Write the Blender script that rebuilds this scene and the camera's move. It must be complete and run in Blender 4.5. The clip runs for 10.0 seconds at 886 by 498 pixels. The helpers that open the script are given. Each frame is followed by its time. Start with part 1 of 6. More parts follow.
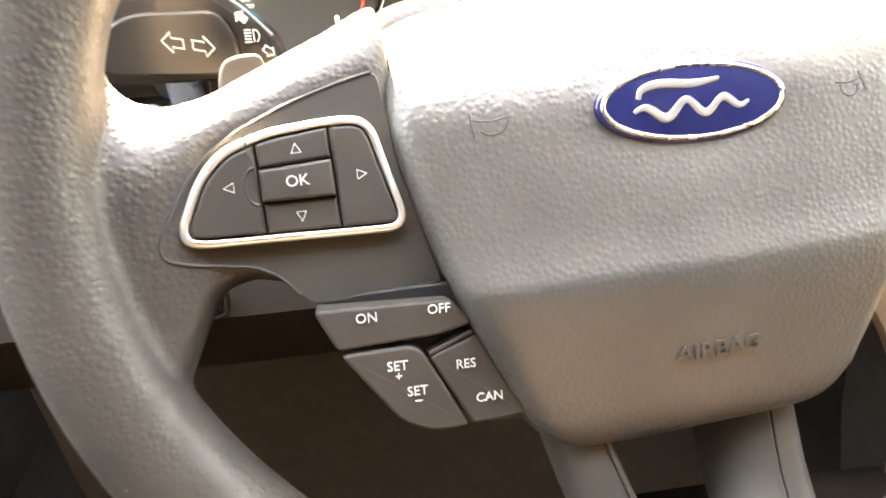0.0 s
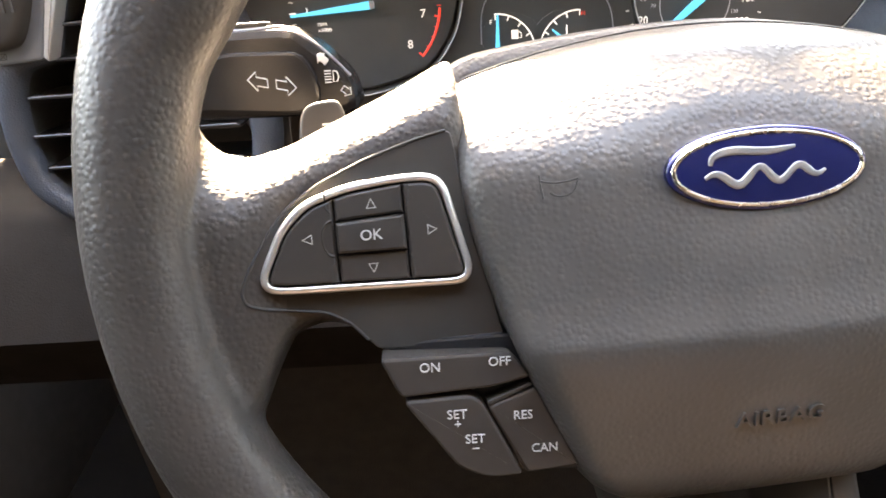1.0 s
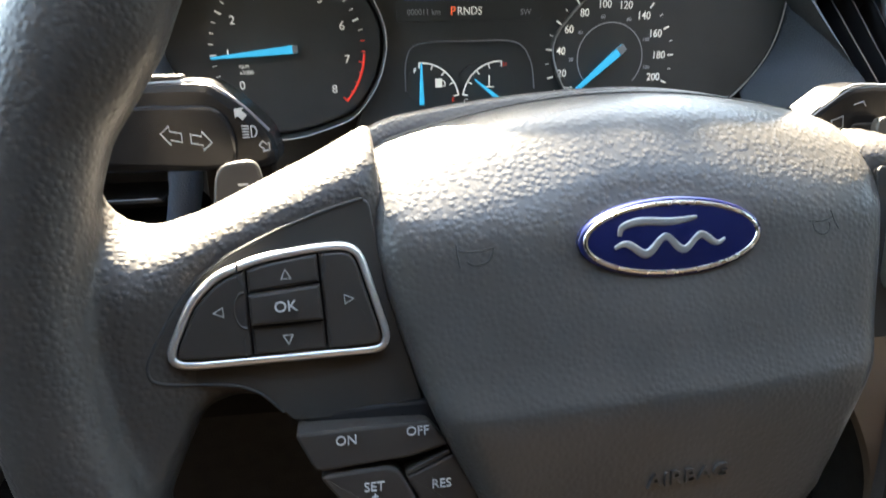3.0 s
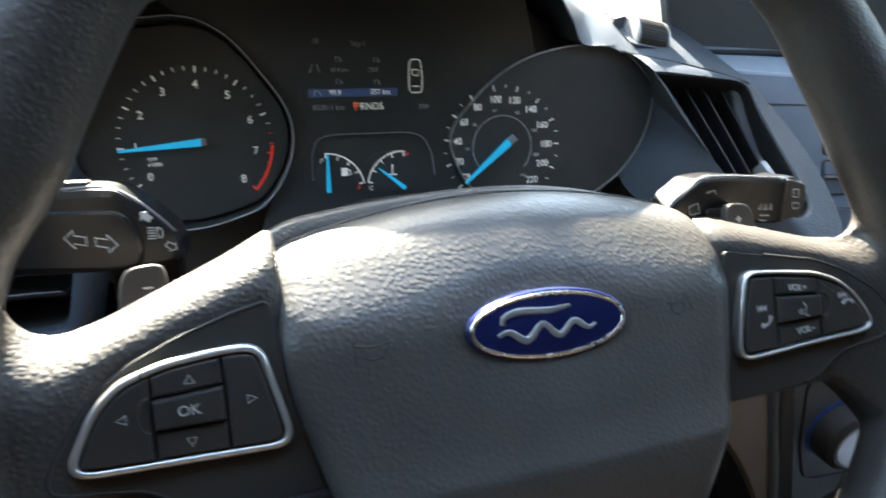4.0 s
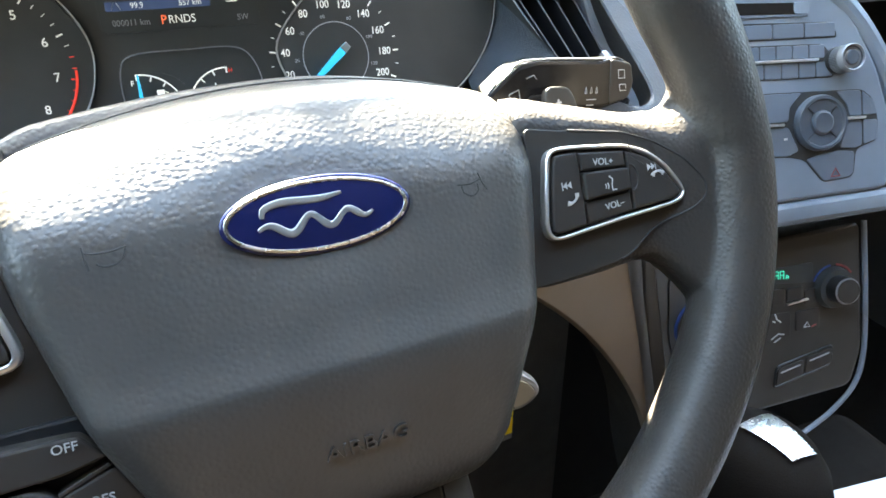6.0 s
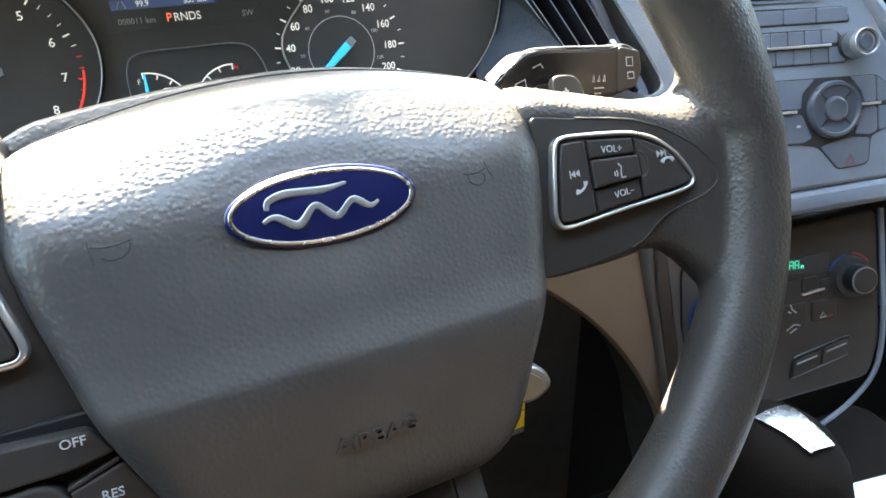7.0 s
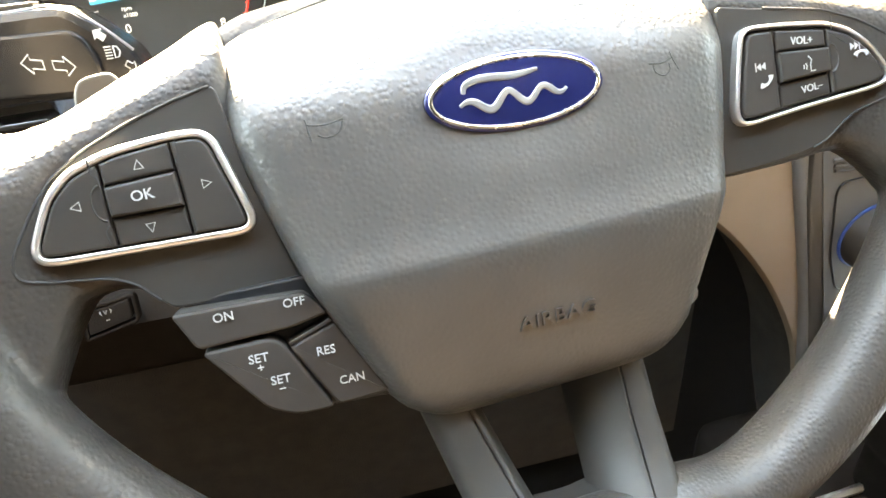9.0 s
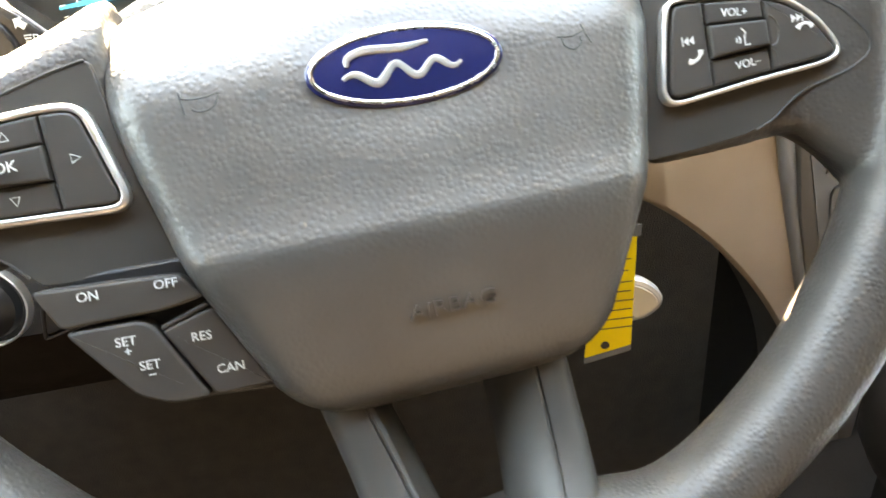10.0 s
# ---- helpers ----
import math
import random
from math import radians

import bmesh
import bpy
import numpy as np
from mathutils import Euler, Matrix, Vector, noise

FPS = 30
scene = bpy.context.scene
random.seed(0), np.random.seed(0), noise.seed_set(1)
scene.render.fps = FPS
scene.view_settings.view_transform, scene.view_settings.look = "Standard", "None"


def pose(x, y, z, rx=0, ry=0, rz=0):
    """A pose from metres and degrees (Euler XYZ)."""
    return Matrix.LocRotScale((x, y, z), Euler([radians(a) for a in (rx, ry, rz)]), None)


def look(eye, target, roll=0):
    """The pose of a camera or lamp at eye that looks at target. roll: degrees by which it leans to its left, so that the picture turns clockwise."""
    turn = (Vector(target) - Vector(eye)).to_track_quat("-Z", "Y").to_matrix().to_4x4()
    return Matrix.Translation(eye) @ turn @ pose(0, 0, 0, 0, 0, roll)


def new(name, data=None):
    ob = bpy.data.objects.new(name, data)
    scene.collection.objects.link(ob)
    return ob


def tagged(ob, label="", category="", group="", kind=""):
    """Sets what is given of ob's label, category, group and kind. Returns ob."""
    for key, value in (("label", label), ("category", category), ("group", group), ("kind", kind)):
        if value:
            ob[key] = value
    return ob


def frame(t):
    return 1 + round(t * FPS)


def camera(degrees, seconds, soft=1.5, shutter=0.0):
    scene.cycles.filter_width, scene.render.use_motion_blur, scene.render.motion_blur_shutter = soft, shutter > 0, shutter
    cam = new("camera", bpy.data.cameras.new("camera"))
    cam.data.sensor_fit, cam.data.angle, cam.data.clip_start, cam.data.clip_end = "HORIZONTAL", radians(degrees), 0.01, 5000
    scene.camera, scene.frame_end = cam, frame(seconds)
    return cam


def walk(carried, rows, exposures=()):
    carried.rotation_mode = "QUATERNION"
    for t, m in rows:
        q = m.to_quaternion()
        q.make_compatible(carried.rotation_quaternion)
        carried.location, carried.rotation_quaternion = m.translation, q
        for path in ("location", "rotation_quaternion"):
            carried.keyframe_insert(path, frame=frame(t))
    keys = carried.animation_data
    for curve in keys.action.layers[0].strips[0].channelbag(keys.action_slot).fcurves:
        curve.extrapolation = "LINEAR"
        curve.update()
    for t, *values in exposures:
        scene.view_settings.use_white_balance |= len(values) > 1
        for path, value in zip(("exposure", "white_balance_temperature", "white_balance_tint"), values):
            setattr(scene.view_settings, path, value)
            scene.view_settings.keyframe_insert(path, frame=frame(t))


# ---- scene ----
cam = camera(69.28, 10.0, soft=1.6, shutter=0.25)
PATH = [
    (0, (-0.10969, -0.17202, 1.06902), (-0.07099, 0.03808, 0.93918), -2.959),
    (0.3, (-0.10012, -0.20305, 1.09298), (-0.08143, 0.00849, 0.96107), -5.176),
    (0.5, (-0.09477, -0.19465, 1.10116), (-0.08315, 0.01290, 0.96229), -5.898),
    (1, (-0.11109, -0.16731, 1.08883), (-0.09428, 0.04450, 0.95709), -3.195),
    (1.2, (-0.11922, -0.16670, 1.08631), (-0.09912, 0.04688, 0.95794), -1.626),
    (1.5, (-0.12071, -0.17145, 1.08987), (-0.09360, 0.04214, 0.96282), 0.189),
    (2, (-0.09685, -0.16833, 1.08080), (-0.06100, 0.04379, 0.95344), -0.624),
    (2.5, (-0.09410, -0.16353, 1.08096), (-0.05335, 0.04779, 0.95375), 0.886),
    (2.7, (-0.09800, -0.16014, 1.08700), (-0.05601, 0.04936, 0.95721), 0.759),
    (3.8, (-0.11329, -0.16775, 1.12500), (-0.05254, 0.05205, 1.02255), 1.733),
    (4, (-0.09903, -0.17329, 1.12084), (-0.02431, 0.04135, 1.01670), 1.842),
    (4.2, (-0.08686, -0.17509, 1.11276), (-0.00486, 0.03545, 1.00576), 1.353),
    (4.5, (-0.06301, -0.18069, 1.10440), (0.02594, 0.02378, 0.99135), 0.207),
    (4.7, (-0.05460, -0.18030, 1.09980), (0.03563, 0.02215, 0.98416), 0.425),
    (5, (-0.04714, -0.18276, 1.09766), (0.04414, 0.01766, 0.97934), -0.163),
    (5.5, (-0.04207, -0.18875, 1.09422), (0.04936, 0.01061, 0.97424), -0.683),
    (7, (-0.03819, -0.18907, 1.08874), (0.04887, 0.01199, 0.96835), -2.342),
    (7.2, (-0.04471, -0.18716, 1.08685), (0.03778, 0.01640, 0.96744), -3.273),
    (7.5, (-0.06518, -0.19096, 1.08571), (-0.00413, 0.01906, 0.96460), -4.157),
    (7.7, (-0.07002, -0.19672, 1.07991), (-0.02436, 0.01017, 0.94719), -6.227),
    (8, (-0.07252, -0.20059, 1.07855), (-0.02571, 0.00166, 0.93927), -6.646),
    (8.5, (-0.06869, -0.19609, 1.07577), (-0.02155, 0.00555, 0.93570), -6.992),
    (9, (-0.07559, -0.19245, 1.07809), (-0.02532, 0.01022, 0.94061), -5.753),
    (9.5, (-0.06807, -0.18923, 1.07526), (-0.02022, 0.01209, 0.93498), -7.520),
    (9.6, (-0.06108, -0.19151, 1.07002), (-0.01514, 0.01300, 0.93377), -8.004),
    (9.8, (-0.04581, -0.19116, 1.06139), (-0.00354, 0.01853, 0.93200), -7.303),
    (10, (-0.02550, -0.20173, 1.05295), (0.00830, 0.01146, 0.92683), -7.745),
]
# seconds, stops, kelvin, tint: the phone opens up where the glare grows
EXPOSURE = [(0.0, 7.95, 11700, 16), (0.5, 6.95, 10500, 20), (1.0, 6.7, 9700, 19), (1.5, 6.4, 9300, 17), (2.0, 6.5, 8700, 12), (2.5, 6.2, 8200, 10), (2.7, 6.0, 8000, 9), (3.8, 5.05, 6900, 5), (4.2, 5.05, 6800, 4), (4.5, 5.4, 7000, 4),
            (5.0, 6.05, 7100, 4), (5.5, 6.25, 7300, 4), (7.0, 6.2, 7600, 6), (7.5, 6.35, 8400, 8), (8.0, 6.6, 9000, 8), (8.5, 7.3, 9500, 8), (9.0, 7.52, 9800, 7), (9.5, 7.22, 9500, 6), (10.0, 7.48, 9800, 7)]
walk(cam, [(t, look(eye, target, roll)) for t, eye, target, roll in PATH], EXPOSURE)

# ---- light ----
SUN = Vector((-0.05, 0.765, 0.62)).normalized()
world = bpy.data.worlds.new("sky")
scene.world = world
world.use_nodes = True
wn = world.node_tree.nodes
sky = wn.new("ShaderNodeTexSky")
sky.sky_type, sky.sun_disc = "NISHITA", False
sky.sun_elevation = math.asin(SUN.z)
sky.sun_rotation = math.atan2(SUN.x, SUN.y)
sky.air_density, sky.dust_density, sky.ozone_density = 1.5, 1.6, 2.0
wn["Background"].inputs[1].default_value = 0.065
world.node_tree.links.new(sky.outputs[0], wn["Background"].inputs[0])
sun_lamp = new("sun", bpy.data.lights.new("sun", "SUN"))
sun_lamp.data.energy, sun_lamp.data.angle, sun_lamp.data.color = 4.0, radians(0.6), (1.0, 0.94, 0.84)
sun_lamp.matrix_world = look((0, 0, 3), Vector((0, 0, 3)) - SUN)


# ---- materials ----
def material(name, colour, rough=0.5, metal=0.0, vary=0.15, scale=60.0, bump=0.0, bump_scale=900.0, kind="noise", coat=0.0, glow=0.0, spec=0.5):
    """A painted, moulded or metal surface: two scales of tone and gloss, and a fine grain in relief."""
    m = bpy.data.materials.new(name)
    m.use_nodes = True
    n, l = m.node_tree.nodes, m.node_tree.links
    b = n["Principled BSDF"]
    b.inputs["Metallic"].default_value = metal
    b.inputs["Specular IOR Level"].default_value = spec
    if coat:
        b.inputs["Coat Weight"].default_value, b.inputs["Coat Roughness"].default_value = coat, 0.05
    at = n.new("ShaderNodeTexCoord")
    big = n.new("ShaderNodeTexNoise")
    big.inputs["Scale"].default_value, big.inputs["Detail"].default_value = scale, 6.0
    l.new(at.outputs["Object"], big.inputs["Vector"])
    ramp = n.new("ShaderNodeValToRGB")
    lo, hi = [tuple(min(1.0, c * k) for c in colour) + (1,) for k in (1 - vary, 1 + vary)]
    ramp.color_ramp.elements[0].color, ramp.color_ramp.elements[1].color = lo, hi
    ramp.color_ramp.elements[0].position, ramp.color_ramp.elements[1].position = 0.3, 0.7
    l.new(big.outputs["Fac"], ramp.inputs["Fac"])
    l.new(ramp.outputs["Color"], b.inputs["Base Color"])
    fine = n.new("ShaderNodeTexNoise")
    fine.inputs["Scale"].default_value, fine.inputs["Detail"].default_value = scale * 7, 4.0
    l.new(at.outputs["Object"], fine.inputs["Vector"])
    span = n.new("ShaderNodeMapRange")
    span.inputs["To Min"].default_value, span.inputs["To Max"].default_value = rough * 0.82, min(1.0, rough * 1.18)
    l.new(fine.outputs["Fac"], span.inputs["Value"])
    l.new(span.outputs["Result"], b.inputs["Roughness"])
    if glow:
        l.new(ramp.outputs["Color"], b.inputs["Emission Color"])
        b.inputs["Emission Strength"].default_value = glow
    if bump:
        rel = n.new("ShaderNodeBump")
        rel.inputs["Strength"].default_value, rel.inputs["Distance"].default_value = 1.0, bump
        if kind == "leather":
            warp = n.new("ShaderNodeTexNoise")
            warp.inputs["Scale"].default_value = bump_scale * 0.4
            l.new(at.outputs["Object"], warp.inputs["Vector"])
            mix = n.new("ShaderNodeMixRGB")
            mix.blend_type, mix.inputs[0].default_value = "ADD", 0.0005
            l.new(at.outputs["Object"], mix.inputs[1])
            l.new(warp.outputs["Color"], mix.inputs[2])
            tex = n.new("ShaderNodeTexVoronoi")
            tex.feature = "SMOOTH_F1"
            tex.inputs["Scale"].default_value, tex.inputs["Smoothness"].default_value, tex.inputs["Randomness"].default_value = bump_scale, 0.35, 0.9
            l.new(mix.outputs[0], tex.inputs["Vector"])
            dome = n.new("ShaderNodeMapRange")
            dome.interpolation_type = "SMOOTHSTEP"
            dome.inputs["From Min"].default_value, dome.inputs["From Max"].default_value = 0.08, 0.72
            dome.inputs["To Min"].default_value, dome.inputs["To Max"].default_value = 1.0, 0.0
            l.new(tex.outputs["Distance"], dome.inputs["Value"])
            l.new(dome.outputs["Result"], rel.inputs["Height"])
        else:
            tex = n.new("ShaderNodeTexNoise")
            tex.inputs["Scale"].default_value, tex.inputs["Detail"].default_value = bump_scale, 3.0
            l.new(at.outputs["Object"], tex.inputs["Vector"])
            l.new(tex.outputs["Fac"], rel.inputs["Height"])
        l.new(rel.outputs["Normal"], b.inputs["Normal"])
    return m


LEATHER = material("grained_leatherette", (0.052, 0.049, 0.046), 0.37, bump=0.00010, bump_scale=500, spec=0.6, kind="leather", scale=25)
RIMSKIN = material("rim_leather", (0.033, 0.029, 0.026), 0.44, spec=0.40, bump=0.00013, bump_scale=540, kind="leather", scale=25)
PLATE = material("satin_black_plastic", (0.032, 0.029, 0.026), 0.46, spec=0.38, bump=0.00004, bump_scale=3000, scale=30)
BUTTON = material("switch_rubber", (0.030, 0.026, 0.023), 0.50, spec=0.36, bump=0.00004, bump_scale=3000, scale=40)
PIANO = material("black_trim", (0.012, 0.012, 0.013), 0.30, scale=40)
DASH = material("dash_plastic", (0.038, 0.045, 0.057), 0.46, spec=0.4, bump=0.00014, bump_scale=800, kind="leather", scale=12)
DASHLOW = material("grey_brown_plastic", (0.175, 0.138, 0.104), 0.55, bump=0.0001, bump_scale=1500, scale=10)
DASHGREY = material("grey_vent_plastic", (0.105, 0.112, 0.120), 0.45, bump=0.00006, bump_scale=2000, scale=14)
STACKDIAL = material("dark_dial_plastic", (0.060, 0.069, 0.084), 0.36, scale=30)
STACK = material("stack_plastic", (0.145, 0.170, 0.205), 0.42, bump=0.00005, bump_scale=2500, scale=18)
STACKBTN = material("stack_button", (0.100, 0.117, 0.143), 0.40, scale=30)
FLOURISH = material("matt_silver", (0.36, 0.36, 0.35), 0.38, metal=0.6, vary=0.05, scale=60)
SATIN = material("satin_silver_trim", (0.70, 0.70, 0.69), 0.32, metal=0.85, vary=0.03, scale=30)
CHROME = material("satin_chrome", (0.82, 0.815, 0.80), 0.27, metal=1.0, vary=0.04, scale=30)
BRIGHT = material("polished_silver_trim", (0.72, 0.74, 0.76), 0.34, metal=0.88, vary=0.03, scale=12)
SILVER = material("silver_paint", (0.30, 0.31, 0.33), 0.36, metal=0.7, vary=0.06, scale=40)
RAIL = material("grey_satin_trim", (0.36, 0.355, 0.345), 0.40, metal=0.4, vary=0.06, scale=40)
BLUE = material("emblem_blue", (0.008, 0.012, 0.060), 0.24, vary=0.05, coat=0.25, spec=0.3)
PRINT = material("white_print", (0.42, 0.42, 0.41), 0.55, vary=0.04)
DARKPRINT = material("dark_print", (0.018, 0.018, 0.018), 0.6, vary=0.1)
FACE = material("gauge_black", (0.034, 0.036, 0.036), 0.45, scale=30)
GLOWPRINT = material("lit_print", (0.62, 0.64, 0.62), 0.5, vary=0.03, glow=0.012)
DIMPRINT = material("dim_print", (0.34, 0.35, 0.36), 0.5, vary=0.05)
DIMRED = material("unlit_red_print", (0.22, 0.030, 0.028), 0.5, vary=0.05)
REDPRINT = material("red_print", (0.62, 0.035, 0.02), 0.5, vary=0.05, glow=0.012)
NEEDLE = material("needle_blue", (0.01, 0.25, 0.45), 0.4, vary=0.05, glow=0.03)
SCREEN = material("display_glass", (0.034, 0.036, 0.036), 0.45, scale=30)
SCREENBAR = material("display_band", (0.025, 0.04, 0.09), 0.3, glow=0.02)
ORANGE = material("lit_orange", (0.7, 0.13, 0.06), 0.5, glow=0.02, vary=0.02)
GREENLIT = material("lit_green", (0.04, 0.55, 0.36), 0.5, glow=0.02, vary=0.02)
BLUELIT = material("blue_ring", (0.012, 0.035, 0.15), 0.35, glow=0.003, vary=0.05)
YELLOW = material("tag_yellow", (0.85, 0.66, 0.01), 0.6, vary=0.05, bump=0.0002, bump_scale=200)
PAPER = material("paper", (0.78, 0.79, 0.80), 0.7, vary=0.03, bump=0.0002, bump_scale=60)
FLANK = material("olive_grey_plastic", (0.050, 0.048, 0.046), 0.5, bump=0.0001, bump_scale=1500, scale=10)
BARREL = material("gloss_black_plastic", (0.011, 0.011, 0.012), 0.24, scale=12, vary=0.05)
CARPET = material("carpet", (0.045, 0.040, 0.036), 0.95, bump=0.002, bump_scale=700, scale=50, spec=0.1)
# for the unseen floor: near-black so sunlight on it barely bounces
FLOORDARK = material("bounce_cutting_floor", (0.009, 0.008, 0.0075), 0.95, bump=0.002, bump_scale=700, scale=50, spec=0.1)
TRIM = material("cabin_trim", (0.22, 0.18, 0.14), 0.8, bump=0.0003, bump_scale=700, scale=8)
# for the unseen back wall: brown chosen for the glow it bounces forward
REARBOUNCE = material("rear_bounce_brown", (0.0130, 0.0095, 0.0074), 0.9, bump=0.0003, bump_scale=700, scale=8, spec=0.1)
DARKTRIM = material("dark_cabin_trim", (0.045, 0.043, 0.041), 0.7, bump=0.0003, bump_scale=700, scale=8)
# darker than the plastic itself: the shade under the dash is in this colour
SHADEDTRIM = material("shade_darkened_plastic", (0.011, 0.0085, 0.0070), 0.85, bump=0.0002, bump_scale=900, scale=8, spec=0.1)
ASPHALT = material("asphalt", (0.22, 0.215, 0.20), 0.9, bump=0.01, bump_scale=40, scale=2)
BACKGLASS = bpy.data.materials.new("window_glass")
BACKGLASS.use_nodes = True
gn, gl = BACKGLASS.node_tree.nodes, BACKGLASS.node_tree.links
g_mix, g_tr, g_gl = gn.new("ShaderNodeMixShader"), gn.new("ShaderNodeBsdfTransparent"), gn.new("ShaderNodeBsdfGlossy")
g_fr = gn.new("ShaderNodeFresnel")
g_tr.inputs[0].default_value = (0.86, 0.89, 0.88, 1)
g_gl.inputs["Roughness"].default_value = 0.02
gl.new(g_fr.outputs[0], g_mix.inputs[0])
gl.new(g_tr.outputs[0], g_mix.inputs[1])
gl.new(g_gl.outputs[0], g_mix.inputs[2])
gl.new(g_mix.outputs[0], gn["Material Output"].inputs[0])


# ---- building helpers ----
def mesh_from(name, bm, mat, smooth=True, angle=21):
    bmesh.ops.recalc_face_normals(bm, faces=bm.faces)
    me = bpy.data.meshes.new(name)
    for f in bm.faces:
        f.smooth = smooth
    if smooth:
        lim = radians(angle)
        for e in bm.edges:
            if len(e.link_faces) == 2 and e.calc_face_angle(0) > lim:
                e.smooth = False
    bm.to_mesh(me)
    bm.free()
    me.materials.append(mat)
    return me


def part(name, bm, mat, parent, label="", smooth=True, angle=21):
    ob = new(name, mesh_from(name, bm, mat, smooth, angle))
    ob.parent = parent
    return tagged(ob, label)


def thing(name, label, category, m=None, group="", kind=""):
    ob = new(name)
    ob.empty_display_size = 0.02
    ob.matrix_basis = m or Matrix()
    return tagged(ob, label, category, group, kind)


def solid(name, bm, mat, label, category, m=None, kind="", group="", smooth=True, angle=40):
    ob = new(name, mesh_from(name, bm, mat, smooth, angle))
    ob.matrix_basis = m or Matrix()
    return tagged(ob, label, category, group, kind)


def catmull(points, steps=5, closed=True):
    pts = [Vector(p) for p in points]
    n, out = len(pts), []
    for i in range(n if closed else n - 1):
        a, b, c, d = [pts[(i + k) % n] if closed else pts[min(max(i + k, 0), n - 1)] for k in (-1, 0, 1, 2)]
        for k in range(steps):
            t = k / steps
            out.append(0.5 * (2 * b + (c - a) * t + (2 * a - 5 * b + 4 * c - d) * t * t + (3 * b - a - 3 * c + d) * t ** 3))
    if not closed:
        out.append(pts[-1])
    return out


def rounded(points, r, steps=4):
    """A polygon with its corners rounded by about r."""
    pts = [Vector(p[:2]) for p in points]
    n, out = len(pts), []
    for i in range(n):
        p, a, b = pts[i], pts[i - 1], pts[(i + 1) % n]
        ra, rb = min(r, (a - p).length * 0.45), min(r, (b - p).length * 0.45)
        s, e = p + (a - p).normalized() * ra, p + (b - p).normalized() * rb
        for k in range(steps + 1):
            t = k / steps
            out.append((1 - t) ** 2 * s + 2 * t * (1 - t) * p + t * t * e)
    return out


def inset(points, d):
    """The polygon moved inwards by d."""
    pts = [Vector(p[:2]) for p in points]
    n = len(pts)
    area = sum(pts[i].x * pts[(i + 1) % n].y - pts[(i + 1) % n].x * pts[i].y for i in range(n))
    sg, out = (1 if area > 0 else -1), []
    for i in range(n):
        e1, e2 = (pts[i] - pts[i - 1]), (pts[(i + 1) % n] - pts[i])
        if e1.length < 1e-9 or e2.length < 1e-9:
            e1 = e2 = pts[(i + 1) % n] - pts[i - 1]
        n1, n2 = Vector((-e1.y, e1.x)).normalized(), Vector((-e2.y, e2.x)).normalized()
        nn = (n1 + n2)
        nn = nn.normalized() if nn.length > 1e-6 else n1
        out.append(pts[i] + nn * sg * d / max(0.5, nn.dot(n1)))
    return out


def even(points, n, rounds=2):
    """The closed line through points in n even steps, its kinks eased."""
    pts = [Vector(p) for p in points]
    pts.append(pts[0])
    run = [0.0]
    for p, q in zip(pts, pts[1:]):
        run.append(run[-1] + (q - p).length)
    out = []
    for d in np.linspace(0, run[-1], n, endpoint=False):
        i = min(len(run) - 2, int(np.searchsorted(run, d, "right")) - 1)
        out.append(pts[i].lerp(pts[i + 1], (d - run[i]) / max(1e-9, run[i + 1] - run[i])))
    for _ in range(rounds):
        out = [(out[i - 1] + 2 * out[i] + out[(i + 1) % n]) / 4 for i in range(n)]
    return out


def loft(rings, bm=None, closed=True, caps=True):
    bm = bm or bmesh.new()
    rows = [[bm.verts.new(p) for p in ring] for ring in rings]
    for a, b in zip(rows, rows[1:]):
        n = len(a)
        for i in range(n if closed else n - 1):
            j = (i + 1) % n
            bm.faces.new((a[i], a[j], b[j], b[i]))
    if caps and closed:
        bm.faces.new(list(reversed(rows[0])))
        bm.faces.new(rows[-1])
    return bm


def slab(points, z0, z1, edge=0.0006, bm=None, height=None):
    """A flat piece with the outline points, from z0 to z1, with a rounded upper edge; height(x, y) lifts it to a curved seat."""
    lift = height or (lambda x, y: 0.0)
    rings = []
    for d, z in ((0, z0), (0, z1 - edge), (edge * 0.3, z1 - edge * 0.3), (edge, z1)):
        rings.append([Vector((p.x, p.y, z + lift(p.x, p.y))) for p in (inset(points, d) if d else [Vector(q[:2]) for q in points])])
    return loft(rings, bm)


def ring(points, width, z0, z1, edge=0.0005, bm=None, height=None):
    """A frame that follows the outline points, width broad, from z0 up to z1."""
    lift = height or (lambda x, y: 0.0)
    outer = [Vector(p[:2]) for p in points]
    rows = []
    for d, z in ((0, z0), (0, z1 - edge), (edge, z1), (width - edge, z1), (width, z1 - edge), (width, z0)):
        rows.append([Vector((p.x, p.y, z + lift(p.x, p.y))) for p in (inset(outer, d) if d else outer)])
    return loft(rows + [rows[0]], bm, caps=False)


def box(x0, x1, y0, y1, z0, z1, bevel=0.0, bm=None, seg=2):
    b2 = bmesh.new()
    bmesh.ops.create_cube(b2, size=1.0)
    for v in b2.verts:
        v.co = Vector((x0 + (v.co.x + 0.5) * (x1 - x0), y0 + (v.co.y + 0.5) * (y1 - y0), z0 + (v.co.z + 0.5) * (z1 - z0)))
    if bevel:
        bmesh.ops.bevel(b2, geom=list(b2.edges), offset=bevel, segments=seg, profile=0.6, affect="EDGES")
    return join(bm, b2)


